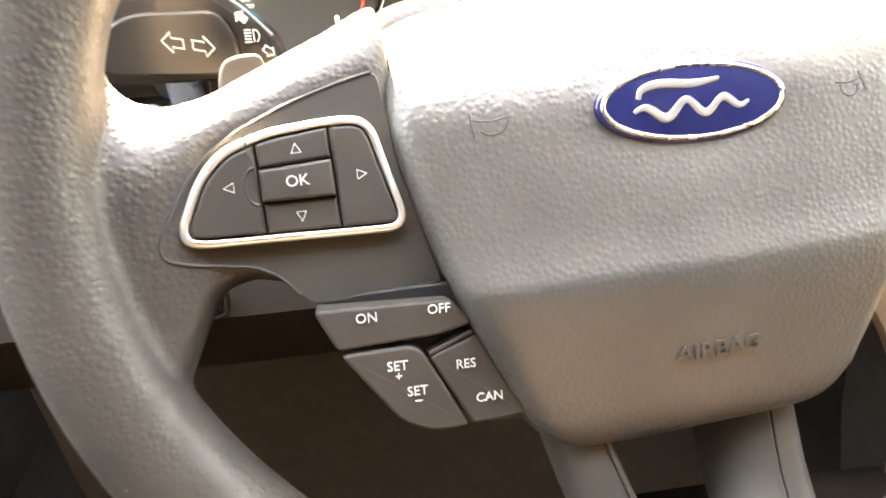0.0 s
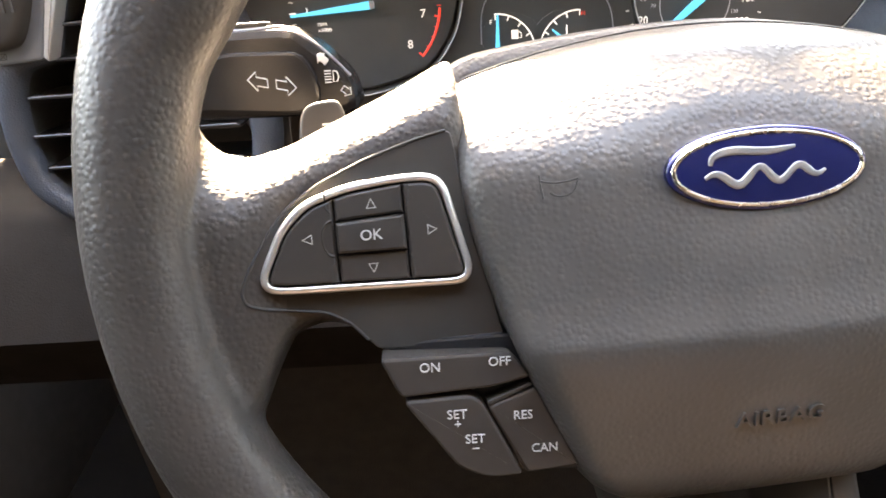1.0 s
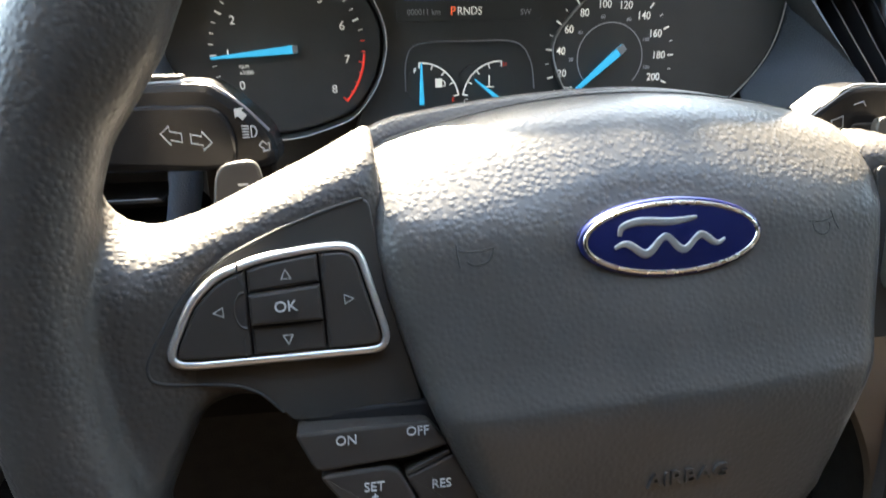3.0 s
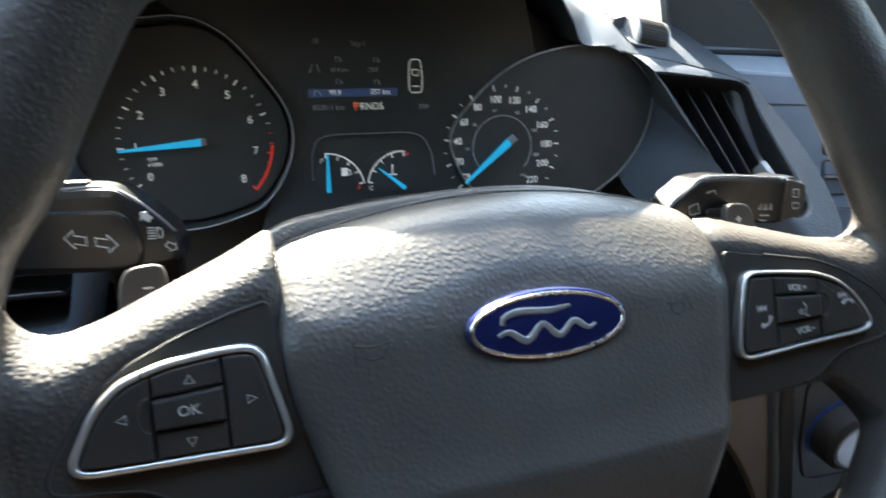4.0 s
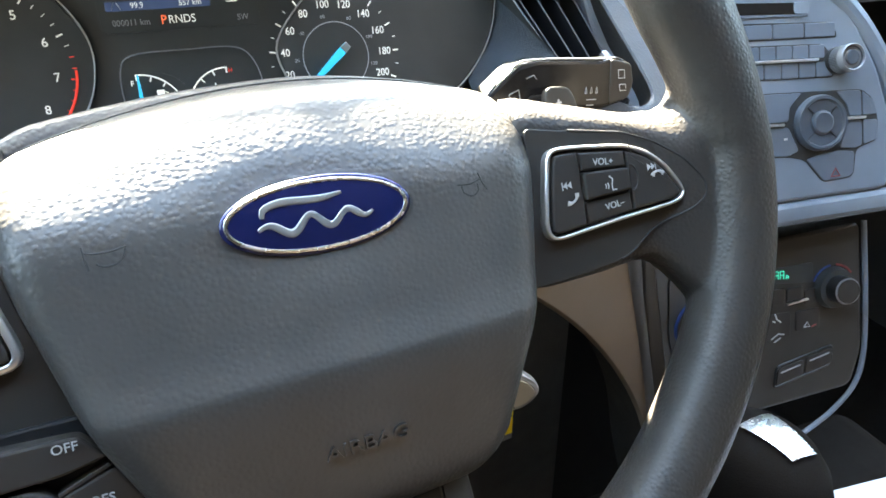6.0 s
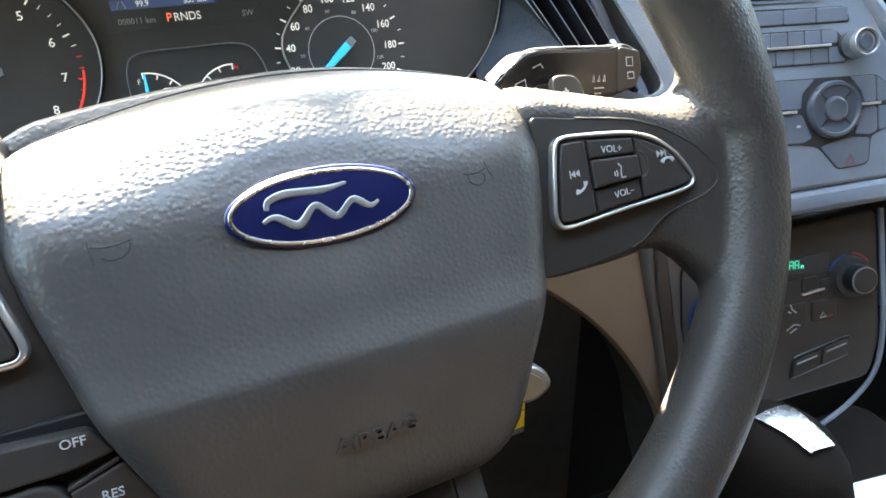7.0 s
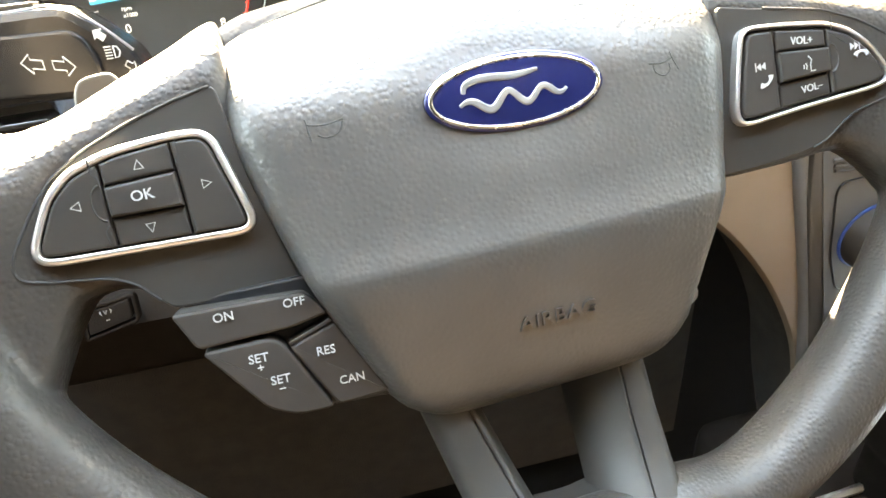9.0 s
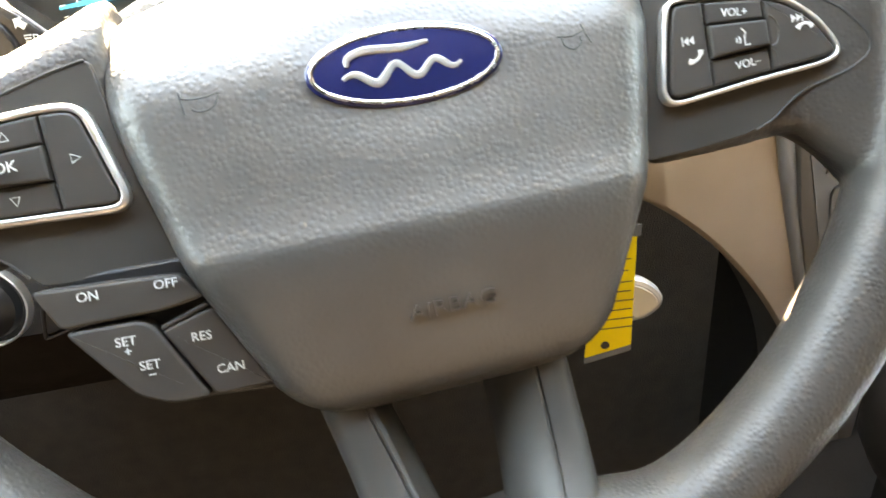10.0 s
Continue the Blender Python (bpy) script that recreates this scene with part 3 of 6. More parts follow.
def pad(sg, outline, left):
    plate = part("switch_pad", slab(rounded(mirrored(outline, sg), 0.003), -0.018, -0.0099, 0.0006, height=seat), PLATE, wheel, "satin black switch pad")
    loop = rounded(mirrored(outline, sg), 0.003)
    edge = []
    for q in [p for p in loop if abs(p[0]) > 0.0935 and p[1] > -0.0405]:
        hit = rim_skin.ray_cast(Vector((q[0], q[1], 0.1)), Vector((0, 0, -1)))[0]
        edge.append(Vector((q[0], q[1], max(hit.z if hit else -1.0, -0.0099 + seat(q[0], q[1])))))
    cut = max(range(len(edge)), key=lambda i: (edge[i] - edge[i - 1]).length)
    part("gap", sweep(edge[cut:] + edge[:cut], 0.0005, 8), DARKPRINT, plate, "dark gap round the pad")
    shape = FRAME if left else FRAME_R
    fr = rounded(mirrored(shape, sg), 0.0035, 5)
    half = 0.94 if left else 0.62
    bar_line = even([(q.x, q.y, 0) for q in inset(fr, 0.0013 * half)], 110)
    rows = []
    for d, z in ((0.0014, -0.012), (0.0014, -0.0070), (0.0012, -0.0064), (0.0006, -0.0060), (-0.0006, -0.0057), (-0.0011, -0.0059), (-0.0014, -0.0066), (-0.0014, -0.012)):
        loop = [Vector(q[:2]) for q in bar_line]
        rows.append([Vector((q.x, q.y, z + seat(q.x, q.y))) for q in inset(loop, -0.92 * half * d)])
    part("frame", loft(rows, caps=False), SATIN, plate, "satin silver frame", angle=80)
    part("recess", slab(inset(fr, 0.0018), -0.014, -0.0078, 0.0003, height=seat), PIANO, plate)
    inner = rounded(inset(rounded(mirrored(shape, sg), 0.002, 1), 0.0030), 0.0022, 3)

    def clip(poly, a, b, keep):
        """The part of poly on one side of the line from a to b."""
        out, n = [], len(poly)
        d = Vector((b[0] - a[0], b[1] - a[1]))

        def side(p):
            return (d.x * (p.y - a[1]) - d.y * (p.x - a[0])) * keep
        for i in range(n):
            p, r = poly[i], poly[(i + 1) % n]
            sp, sr = side(p), side(r)
            if sp >= 0:
                out.append(p)
            if sp * sr < 0:
                out.append(p + (r - p) * (sp / (sp - sr)))
        return [p for i, p in enumerate(out) if (p - out[i - 1]).length > 0.0004]
    x1, x2 = 0.1300, 0.1085
    g = 0.00035
    far = clip(inner, (sg * (x1 + g), -0.05), (sg * (x1 - 0.001 + g), 0.05), -1 if sg > 0 else 1)
    mid = clip(clip(inner, (sg * (x1 - g), -0.05), (sg * (x1 - 0.001 - g), 0.05), 1 if sg > 0 else -1), (sg * (x2 - 0.0004 + g), -0.05), (sg * (x2 + 0.0006 + g), 0.05), -1 if sg > 0 else 1)
    near = clip(inner, (sg * (x2 - 0.0004 - g), -0.05), (sg * (x2 + 0.0006 - g), 0.05), 1 if sg > 0 else -1)
    hi, lo = ((-0.0028, -0.0010), (-0.0116, -0.0128)) if left else ((-0.0040, -0.0010), (-0.0122, -0.0136))
    up = clip(mid, (sg * 0.14, hi[0] + g), (sg * 0.10, hi[1] + g), -1 if sg > 0 else 1)
    down = clip(mid, (sg * 0.14, lo[0] - g), (sg * 0.10, lo[1] - g), 1 if sg > 0 else -1)
    centre = clip(clip(mid, (sg * 0.14, hi[0] - g), (sg * 0.10, hi[1] - g), 1 if sg > 0 else -1), (sg * 0.14, lo[0] + g), (sg * 0.10, lo[1] + g), -1 if sg > 0 else 1)
    made = {}
    for nm, poly, top in (("outer", far, -0.0056), ("upper", up, -0.0058), ("lower", down, -0.0060), ("inner", near, -0.0056), ("middle", centre, -0.0042)):
        if len(poly) > 2:
            made[nm] = part("button", slab(poly, -0.011, top, 0.0008, height=seat), BUTTON, plate, nm + " black rubber button")
    # bracket grooves beside the seams, and the finger scoop at the outer end of the middle button
    cy, tall = (hi[0] + hi[1] + lo[0] + lo[1]) / 4, 0.0058
    for nm, xs, d in (("outer", x1, 1), ("inner", x2, -1)):
        for ya, yb in ((0.0076, 0.0004), (-0.0208, -0.0138)):
            path = [(sg * (xs + 0.0016 * d), ya), (sg * (xs + 0.0016 * d), yb + (0.0016 if ya > 0 else -0.0016)), (sg * (xs + 0.0003 * d), yb)]
            part("groove", lines([path], 0.00026, -0.0054 + seat(xs + 0.0016 * d, 0)), DARKPRINT, made[nm])
        if nm == "inner":
            continue
        rows = []
        for k, z in ((1.0, -0.00555), (0.86, -0.0051), (0.62, -0.0060), (0.25, -0.0064)):
            rows.append([Vector((sg * (xs + d * (0.0004 + 0.0036 * k * math.sin(a))), cy + tall * (0.35 + 0.65 * k) * math.cos(a), z + 0.0001 + seat(xs, 0))) for a in np.linspace(0, math.pi, 17)])
        part("scoop", loft(rows, closed=False), BUTTON, made[nm], "shallow finger scoop", angle=60)
    return plate, made


def tri(cx, cy, s, turn, z):
    pts = [(s * math.cos(a + turn), s * math.sin(a + turn)) for a in (0, 2.2, -2.2)]
    pts = [(cx + p[0], cy + p[1]) for p in pts]
    return lines([pts], 0.00022, z, closed=True)


pad_l, btn_l = pad(-1, PAD_L, True)
Z = -0.0030
letters("OK", 0.0031, -0.1190, -0.0069, -0.0002, PRINT, btn_l["middle"], bold=0.00002)
for key, x, y, turn, z in (("inner", -0.1010, -0.0071, 0.0, -0.0040), ("outer", -0.1374, -0.0066, math.pi, -0.0004), ("upper", -0.1183, 0.0020, math.pi / 2, -0.0022), ("lower", -0.1193, -0.0166, -math.pi / 2, -0.0024)):
    part("arrow_mark", tri(x, y, 0.0017, turn, z), PRINT, btn_l[key], "white outlined arrow")

# cruise control keys under the pad
key_base = [(0.1185, -0.0420), (0.1140, -0.0570), (0.1000, -0.0825), (0.0905, -0.0880), (0.0560, -0.0915), (0.060, -0.080), (0.0775, -0.0430)]
keys = part("cruise_switch", slab(rounded(mirrored(key_base, -1), 0.002), -0.022, -0.0085, 0.001), PIANO, wheel, "cruise control keypad")
bar = [(0.1203, -0.0440), (0.0800, -0.0474), (0.0738, -0.0562), (0.0865, -0.0578), (0.0945, -0.0574), (0.1150, -0.0568)]
setk = [(0.1146, -0.0580), (0.0940, -0.0592), (0.0903, -0.0615), (0.0786, -0.0880), (0.0905, -0.0868), (0.0992, -0.0818)]
resk = [(0.0886, -0.0640), (0.0727, -0.0600), (0.0592, -0.0888), (0.0773, -0.0880)]


def tilt(x, y):
    return 0.0045 * (-x - 0.085) / 0.035


k1 = part("key", slab(rounded(mirrored(bar, -1), 0.0022), -0.014, -0.0020, 0.0009, height=tilt), BUTTON, keys, "long on and off rocker key")
k2 = part("key", slab(rounded(mirrored(setk, -1), 0.0025), -0.014, -0.0020, 0.0009, height=tilt), BUTTON, keys, "set key with rounded corner")
k3 = part("key", slab(rounded(mirrored(resk, -1), 0.0018), -0.014, -0.0028, 0.0009, height=tilt), BUTTON, keys, "resume and cancel key")
part("divider", slab(rounded([(-0.0885, -0.0625), (-0.0742, -0.0582), (-0.0736, -0.0594), (-0.0882, -0.0638)], 0.0004), -0.014, -0.0028, 0.0003, height=tilt), BUTTON, keys)
for s, x, y, k in (("ON", -0.1055, -0.0486, k1), ("OFF", -0.0838, -0.0498, k1), ("SET", -0.0985, -0.0645, k2), ("+", -0.0985, -0.0677, k2), ("SET", -0.0935, -0.0732, k2), ("–", -0.0935, -0.0760, k2), ("RES", -0.0775, -0.0684, k3), ("CAN", -0.0712, -0.0803, k3)):
    ob = letters(s, 0.0028, x, y, -0.0015 + tilt(x, 0) + (0 if k is not k3 else -0.0008), PRINT, k, turn=-3, bold=0.00001)

pad_r, btn_r = pad(1, PAD_R, False)
letters("VOL+", 0.0027, 0.1180, 0.0007, -0.0018, PRINT, btn_r["upper"], turn=-6)
letters("VOL–", 0.0027, 0.1205, -0.0171, -0.0020, PRINT, btn_r["lower"], turn=4)


def handset(x, y, turn):
    pts = [(0.0030 * math.cos(a), 0.0022 * math.sin(a)) for a in np.linspace(0.3, math.pi - 0.3, 7)]
    bm = sweep([Vector((p[0], p[1], 0)) for p in pts], [0.0011, 0.0009, 0.00055, 0.0005, 0.00055, 0.0009, 0.0011], 6, flat=0.3)
    bm.transform(pose(x, y, 0, 0, 0, turn))
    return bm


def skip_mark(x, y, d):
    bm = bmesh.new()
    for k in (-0.0006, 0.0014):
        vs = [bm.verts.new((x + d * (k + a), y + b, 0.0)) for a, b in ((0, 0.0015), (0, -0.0015), (0.0020, 0))]
        bm.faces.new(vs)
    vs = [bm.verts.new((x + d * a, y + b, 0.0)) for a, b in ((0.0034, 0.0016), (0.0039, 0.0016), (0.0039, -0.0016), (0.0034, -0.0016))]
    bm.faces.new(vs)
    return bm


for key, bm, z in (("inner", skip_mark(0.1025, -0.0058, -1), -0.0040), ("inner", handset(0.1022, -0.0105, 215), -0.0040), ("outer", skip_mark(0.1385, -0.0050, 1), -0.0005), ("outer", handset(0.1428, -0.0095, 0), -0.0005)):
    bm.transform(Matrix.Translation((0, 0, z)))
    part("phone_mark", bm, PRINT, btn_r[key], "white phone and skip symbol")
voice = [[(0.1185, -0.0053), (0.1199, -0.0068), (0.1193, -0.0086), (0.1193, -0.0110), (0.1213, -0.0110)], [(0.1173, -0.0078), (0.1177, -0.0090), (0.1173, -0.0102)], [(0.1162, -0.0082), (0.1165, -0.0090), (0.1162, -0.0098)]]
part("voice_mark", lines(voice, 0.00028, -0.0002), PRINT, btn_r["middle"], "white voice symbol")

# emblem: a plain blue oval with silver flourishes, no letters
emblem = part("emblem", turned([(0.0001, -0.008), (1.0, -0.008), (1.0, 0.0006), (0.985, 0.0012), (0.96, 0.0014), (0.9, 0.0016), (0.0001, 0.0022)], 72), BLUE, wheel, "blue oval emblem with silver edge")
emblem.data.transform(pose(0.0028, 0.0022, -0.0004, 0, 0, -1.5) @ Matrix.Diagonal((0.0318, 0.0128, 1, 1)))


def oval(rx, ry, z, r, flat=0.7):
    return sweep([Vector((0.0028 + rx * math.cos(a), 0.0022 + ry * math.sin(a) - 0.026 * rx * math.cos(a), z)) for a in np.linspace(0, 2 * math.pi, 72, endpoint=False)], r, 8, True, flat=flat)


part("rim_line", oval(0.0298, 0.0110, 0.0010, 0.0008), CHROME, emblem, "silver oval line")
fl = None
wave = [(-0.0190 + 0.0380 * t, (0.0026 - 0.0012 * abs(2 * t - 0.9)) * math.sin(2 * math.pi * (2.4 * t + 0.5 * t * t) + 0.4) - 0.0014 + 0.0018 * t) for t in np.linspace(0, 1, 71)]
swash = catmull([(-0.0172, 0.0030, 0), (-0.0160, 0.0058, 0), (-0.0100, 0.0072, 0), (0.0010, 0.0066, 0), (0.0095, 0.0076, 0)], 6, closed=False)
for pts, rad in ((wave, [0.0006, 0.0012, 0.0014, 0.0012, 0.0013, 0.0011, 0.0012, 0.0005]), ([(p.x, p.y) for p in swash], [0.0007, 0.0011, 0.0013, 0.0012, 0.0005])):
    path = [Vector((p[0] + 0.0014, p[1] + 0.0008 - 0.026 * p[0], 0.0016)) for p in pts]
    if isinstance(rad, list):
        rad = list(np.interp(np.linspace(0, 1, len(path)), np.linspace(0, 1, len(rad)), rad))
    fl = join(fl, sweep(path, rad, 8, flat=0.35))
part("flourish", fl, FLOURISH, emblem, "raised silver flourish")

# ---- the car: its own axes, turned a little against the wheel's ----
CAR = pose(0, 0, 0, 0, 0, -4.5)


def car(x=0, y=0, z=0, rx=0, ry=0, rz=0):
    return CAR @ pose(x, y, z, rx, ry, rz)


# instrument cluster: x right, y up its face, z towards the driver
CLUSTER = car(-0.032, 0.2065, 1.01, 77.6)
cluster = thing("instrument_cluster", "black instrument cluster with blue needles and white numerals", "instrument cluster", CLUSTER)
face_pts = [(-0.165, -0.085), (-0.190, 0.0), (-0.183, 0.058), (-0.13, 0.088), (-0.09, 0.104), (-0.05, 0.122), (0.05, 0.122), (0.100, 0.098), (0.122, 0.078), (0.165, 0.066), (0.194, 0.035), (0.188, 0.0), (0.160, -0.085)]
part("face", slab(rounded(face_pts, 0.02), -0.044, -0.024, 0.001), FACE, cluster, "matt black gauge face")
middle = [(-0.080, -0.085), (0.092, -0.085), (0.066, -0.030), (0.053, -0.010), (0.051, 0.010), (0.071, 0.0338), (0.090, 0.048), (0.110, 0.0563), (0.100, 0.098), (0.060, 0.118), (-0.058, 0.118), (-0.118, 0.090), (-0.106, 0.0772), (-0.093, 0.0745), (-0.077, 0.0640), (-0.062, 0.0455), (-0.050, 0.0270), (-0.0465, 0.010), (-0.051, -0.010), (-0.063, -0.0276)]
part("middle_panel", slab(middle, -0.026, -0.001, 0.001), FACE, cluster, "matt black panel between the gauges")


def flat_bar(bm, x, y, a, r0, r1, w, z=0.0002):
    """A thin mark along the direction a (degrees) round (x, y)."""
    c, s = math.cos(radians(a)), math.sin(radians(a))
    vs = [bm.verts.new((x + c * r - s * k, y + s * r + c * k, z)) for r, k in ((r0, -w), (r1, -w), (r1, w), (r0, w))]
    bm.faces.new(vs)
    return bm


def needle(parent, x, y, a, length, tail, w):
    c, s = math.cos(radians(a)), math.sin(radians(a))
    pts = [(-tail, -w), (-tail * 0.4, -w * 1.1), (length, -w * 0.32), (length, w * 0.32), (-tail * 0.4, w * 1.1), (-tail, w)]
    part("needle", slab([(x + c * p[0] - s * p[1], y + s * p[0] + c * p[1]) for p in pts], 0.003, 0.0045, 0.0003), NEEDLE, parent, "bright blue needle")
    if tail > 0.004:
        tip = [(-tail - 0.0006, -w * 0.9), (-tail * 0.55, -w * 1.15), (-tail * 0.55, w * 1.15), (-tail - 0.0006, w * 0.9)]
        part("needle_tail", slab([(x + c * p[0] - s * p[1], y + s * p[0] + c * p[1]) for p in tip], 0.003, 0.0048, 0.0003), SILVER, parent, "silver needle tail")


BEZEL_T = [(-0.118, 0.0765), (-0.106, 0.0772), (-0.093, 0.0745), (-0.077, 0.0640), (-0.062, 0.0455), (-0.050, 0.0270), (-0.0465, 0.010), (-0.051, -0.010), (-0.063, -0.0276), (-0.077, -0.0358), (-0.110, -0.043), (-0.145, -0.034), (-0.170, -0.010), (-0.178, 0.025), (-0.168, 0.055), (-0.143, 0.072)]
BEZEL_S = [(0.051, 0.010), (0.071, 0.0338), (0.090, 0.048), (0.110, 0.0563), (0.139, 0.0614), (0.166, 0.0583), (0.187, 0.040), (0.191, 0.0287), (0.185, 0.002), (0.169, -0.0205), (0.150, -0.0338), (0.122, -0.046), (0.090, -0.046), (0.066, -0.030), (0.053, -0.010)]


def gauge(name, cx, cy, depth, outline, label):
    """A dial set at its own depth in a tube that ends in a thin silver bezel."""
    g = part(name, slab(inset(catmull([(p[0], p[1], 0) for p in outline], 5), 0.0009 if depth > 0 else 0.0030), -0.006, 0.0001, 0.0001), FACE, cluster, label)
    g.matrix_basis = Matrix.Translation((0, 0, depth))
    out = catmull([(p[0], p[1], max(0.004, depth + 0.0008) - depth) for p in outline], 5)
    part("bezel", sweep(out, 0.00042, 8, True), RAIL, g, "thin silver bezel line")
    mid = Vector((cx, cy, 0))
    part("tube", loft([[mid.lerp(p, k) + Vector((0, 0, p.z * (1 - k) + dz)) for p in out] for k, dz in ((1.004, -0.0004), (0.998, -0.006), (0.985, -0.026 - 0.003))], caps=False), FACE, g, "black gauge tube")
    return g


TX, TY, SX, SY = -0.1034, 0.0067, 0.0843, -0.0016
tach = gauge("tachometer", TX, TY, -0.016, BEZEL_T, "round tachometer dial")
for i in range(33):
    a = 215 - 32.2 * i / 4
    w_ = 0.00045 if i % 4 == 0 else 0.00025
    part("tick", flat_bar(bmesh.new(), TX, TY, a, 0.0424 if i % 4 else 0.0412, 0.0450, w_), GLOWPRINT if i <= 25 else REDPRINT, tach, smooth=False)
arc = [(TX + 0.0442 * math.cos(radians(a)), TY + 0.0442 * math.sin(radians(a))) for a in np.linspace(215 - 32.2 * 6.8, 215 - 32.2 * 8, 14)]
part("red_zone", lines([arc], 0.0007, 0.0003), REDPRINT, tach, "red rev limit arc", smooth=False)
for i in range(9):
    a = radians(215 - 32.2 * i)
    letters(str(i), 0.0047, TX + 0.0345 * math.cos(a), TY + 0.0342 * math.sin(a), 0.0003, GLOWPRINT, tach, name="numeral", bold=0.00002)
letters("rpm", 0.0024, TX - 0.0262, TY - 0.0085, 0.0003, GLOWPRINT, tach)
letters("x1000", 0.0022, TX - 0.0250, TY - 0.0122, 0.0003, GLOWPRINT, tach)
needle(tach, TX, TY, 184.8, 0.0440, 0.0052, 0.0021)

speedo = gauge("speedometer", SX, SY, 0.005, BEZEL_S, "round speedometer dial in km/h")
for i in range(23):
    a = 220.5 - 24.35 * i / 2
    part("tick", flat_bar(bmesh.new(), SX, SY, a, 0.0355 if i % 2 == 0 else 0.0370, 0.039, 0.00045 if i % 2 == 0 else 0.00028), GLOWPRINT, speedo, smooth=False)
for v in range(0, 221, 20):
    a = radians(220.5 - 24.35 * v / 20)
    letters(str(v), 0.0042, SX + 0.0300 * math.cos(a), SY + 0.0300 * math.sin(a), 0.0003, GLOWPRINT, speedo, name="numeral", bold=0.00002, squeeze=0.9)
for v in range(20, 141, 20):
    a = radians(220.5 - 24.35 * v * 1.609 / 20)
    letters(str(v), 0.0020, SX + 0.0235 * math.cos(a), SY + 0.0235 * math.sin(a), 0.0003, DIMPRINT, speedo, name="numeral")
letters("km/h", 0.0018, SX - 0.0245, SY - 0.0165, 0.0003, GLOWPRINT, speedo)
ringpts = [(SX + 0.0198 * math.cos(a), SY + 0.0198 * math.sin(a)) for a in np.linspace(radians(-42), radians(222), 44)]
part("inner_ring", lines([ringpts], 0.00028, 0.0003), DIMPRINT, speedo, "thin grey inner ring")
needle(speedo, SX, SY, 220.5, 0.034, 0.009, 0.0022)

# small gauges
for nm, px, a0, a1, tip, sg in (("fuel_gauge", -0.0275, 92, 10, 89, 1), ("temperature_gauge", 0.0195, 88, 170, 141, -1)):
    py = -0.0245
    g = part(nm, slab([(px + sg * 0.008 + 0.017 * math.cos(a), py + 0.010 + 0.013 * math.sin(a)) for a in np.linspace(0, 2 * math.pi, 32, endpoint=False)], -0.001, 0.0001, 0.0001), FACE, cluster, "small quarter gauge")
    arcp = [(px + 0.0225 * math.cos(radians(a)), py + 0.0225 * math.sin(radians(a))) for a in np.linspace(a0, a1, 14)]
    bm = lines([arcp], 0.00042, 0.0004)
    for a in np.linspace(a0, a1, 5):
        flat_bar(bm, px, py, a, 0.0195, 0.0228, 0.0004, 0.0006)
    part("scale_arc", bm, GLOWPRINT, g, smooth=False)
    needle(g, px, py, tip, 0.0225 if sg > 0 else 0.0200, 0.001, 0.0013)
    if sg > 0:
        letters("F", 0.0028, px - 0.0032, py + 0.0180, 0.0004, GLOWPRINT, g)
        letters("E", 0.0024, px + 0.0190, py + 0.0010, 0.0004, REDPRINT, g)
        pump = box(px + 0.0085, px + 0.0125, py + 0.0085, py + 0.0135, 0.0002, 0.0005)
        pump = lines([[(px + 0.0127, py + 0.0125), (px + 0.0142, py + 0.0115), (px + 0.0142, py + 0.0090), (px + 0.0130, py + 0.0092)]], 0.0003, 0.0004, pump)
        part("pump_mark", pump, GLOWPRINT, g, "fuel pump symbol")
    else:
        letters("C", 0.0026, px - 0.0205, py + 0.0000, 0.0004, GLOWPRINT, g)
        letters("H", 0.0024, px + 0.0028, py + 0.0205, 0.0004, REDPRINT, g)
        part("thermometer_mark", lines([[(px - 0.0065, py + 0.0145), (px - 0.0065, py + 0.0085)], [(px - 0.0095, py + 0.0080), (px - 0.0035, py + 0.0080)]], 0.0004, 0.0004), GLOWPRINT, g)
arch = catmull([(-0.0365, -0.018, 0), (-0.0355, 0.000, 0), (-0.028, 0.0085, 0), (0.000, 0.0095, 0), (0.028, 0.0085, 0), (0.0375, -0.002, 0), (0.0400, -0.018, 0)], 5, closed=False)
part("arch_line", sweep([(p.x, p.y, 0.001) for p in arch], 0.0004, 6), SILVER, cluster, "thin silver arch")

# information display
disp = part("display", slab(rounded([(-0.040, 0.0205), (0.044, 0.0205), (0.044, 0.072), (-0.040, 0.072)], 0.002), -0.003, -0.0006, 0.0001), SCREEN, cluster, "dark information screen")
part("band", slab([(-0.036, 0.0318), (0.018, 0.0318), (0.018, 0.0366), (-0.036, 0.0366)], -0.0008, -0.0003, 0.0001), SCREENBAR, disp, "faint blue highlight band")
for s, x, y, size, m in (("Trip 1", -0.0050, 0.0625, 0.0028, DIMPRINT), ("18", -0.0300, 0.0640, 0.0028, DIMPRINT), ("10.4 km", -0.0170, 0.0475, 0.0026, DIMPRINT), ("59.8", 0.0035, 0.0475, 0.0026, DIMPRINT), ("99.9", -0.0200, 0.0342, 0.0030, GLOWPRINT),
                         ("557 km", 0.0075, 0.0342, 0.0030, GLOWPRINT), ("000011 km", -0.0245, 0.0255, 0.0032, DIMPRINT), ("P", -0.0078, 0.0258, 0.0046, ORANGE), ("RNDS", 0.0018, 0.0258, 0.0042, GLOWPRINT), ("SW", 0.0345, 0.0248, 0.0032, DIMPRINT)):
    letters(s, size, x, y, -0.0001, m, disp, squeeze=0.92)
body_pts = catmull([(0.0245, 0.040, 0), (0.0240, 0.050, 0), (0.0252, 0.0575, 0), (0.0290, 0.0585, 0), (0.0328, 0.0575, 0), (0.0340, 0.050, 0), (0.0335, 0.040, 0), (0.0290, 0.0388, 0)], 4)
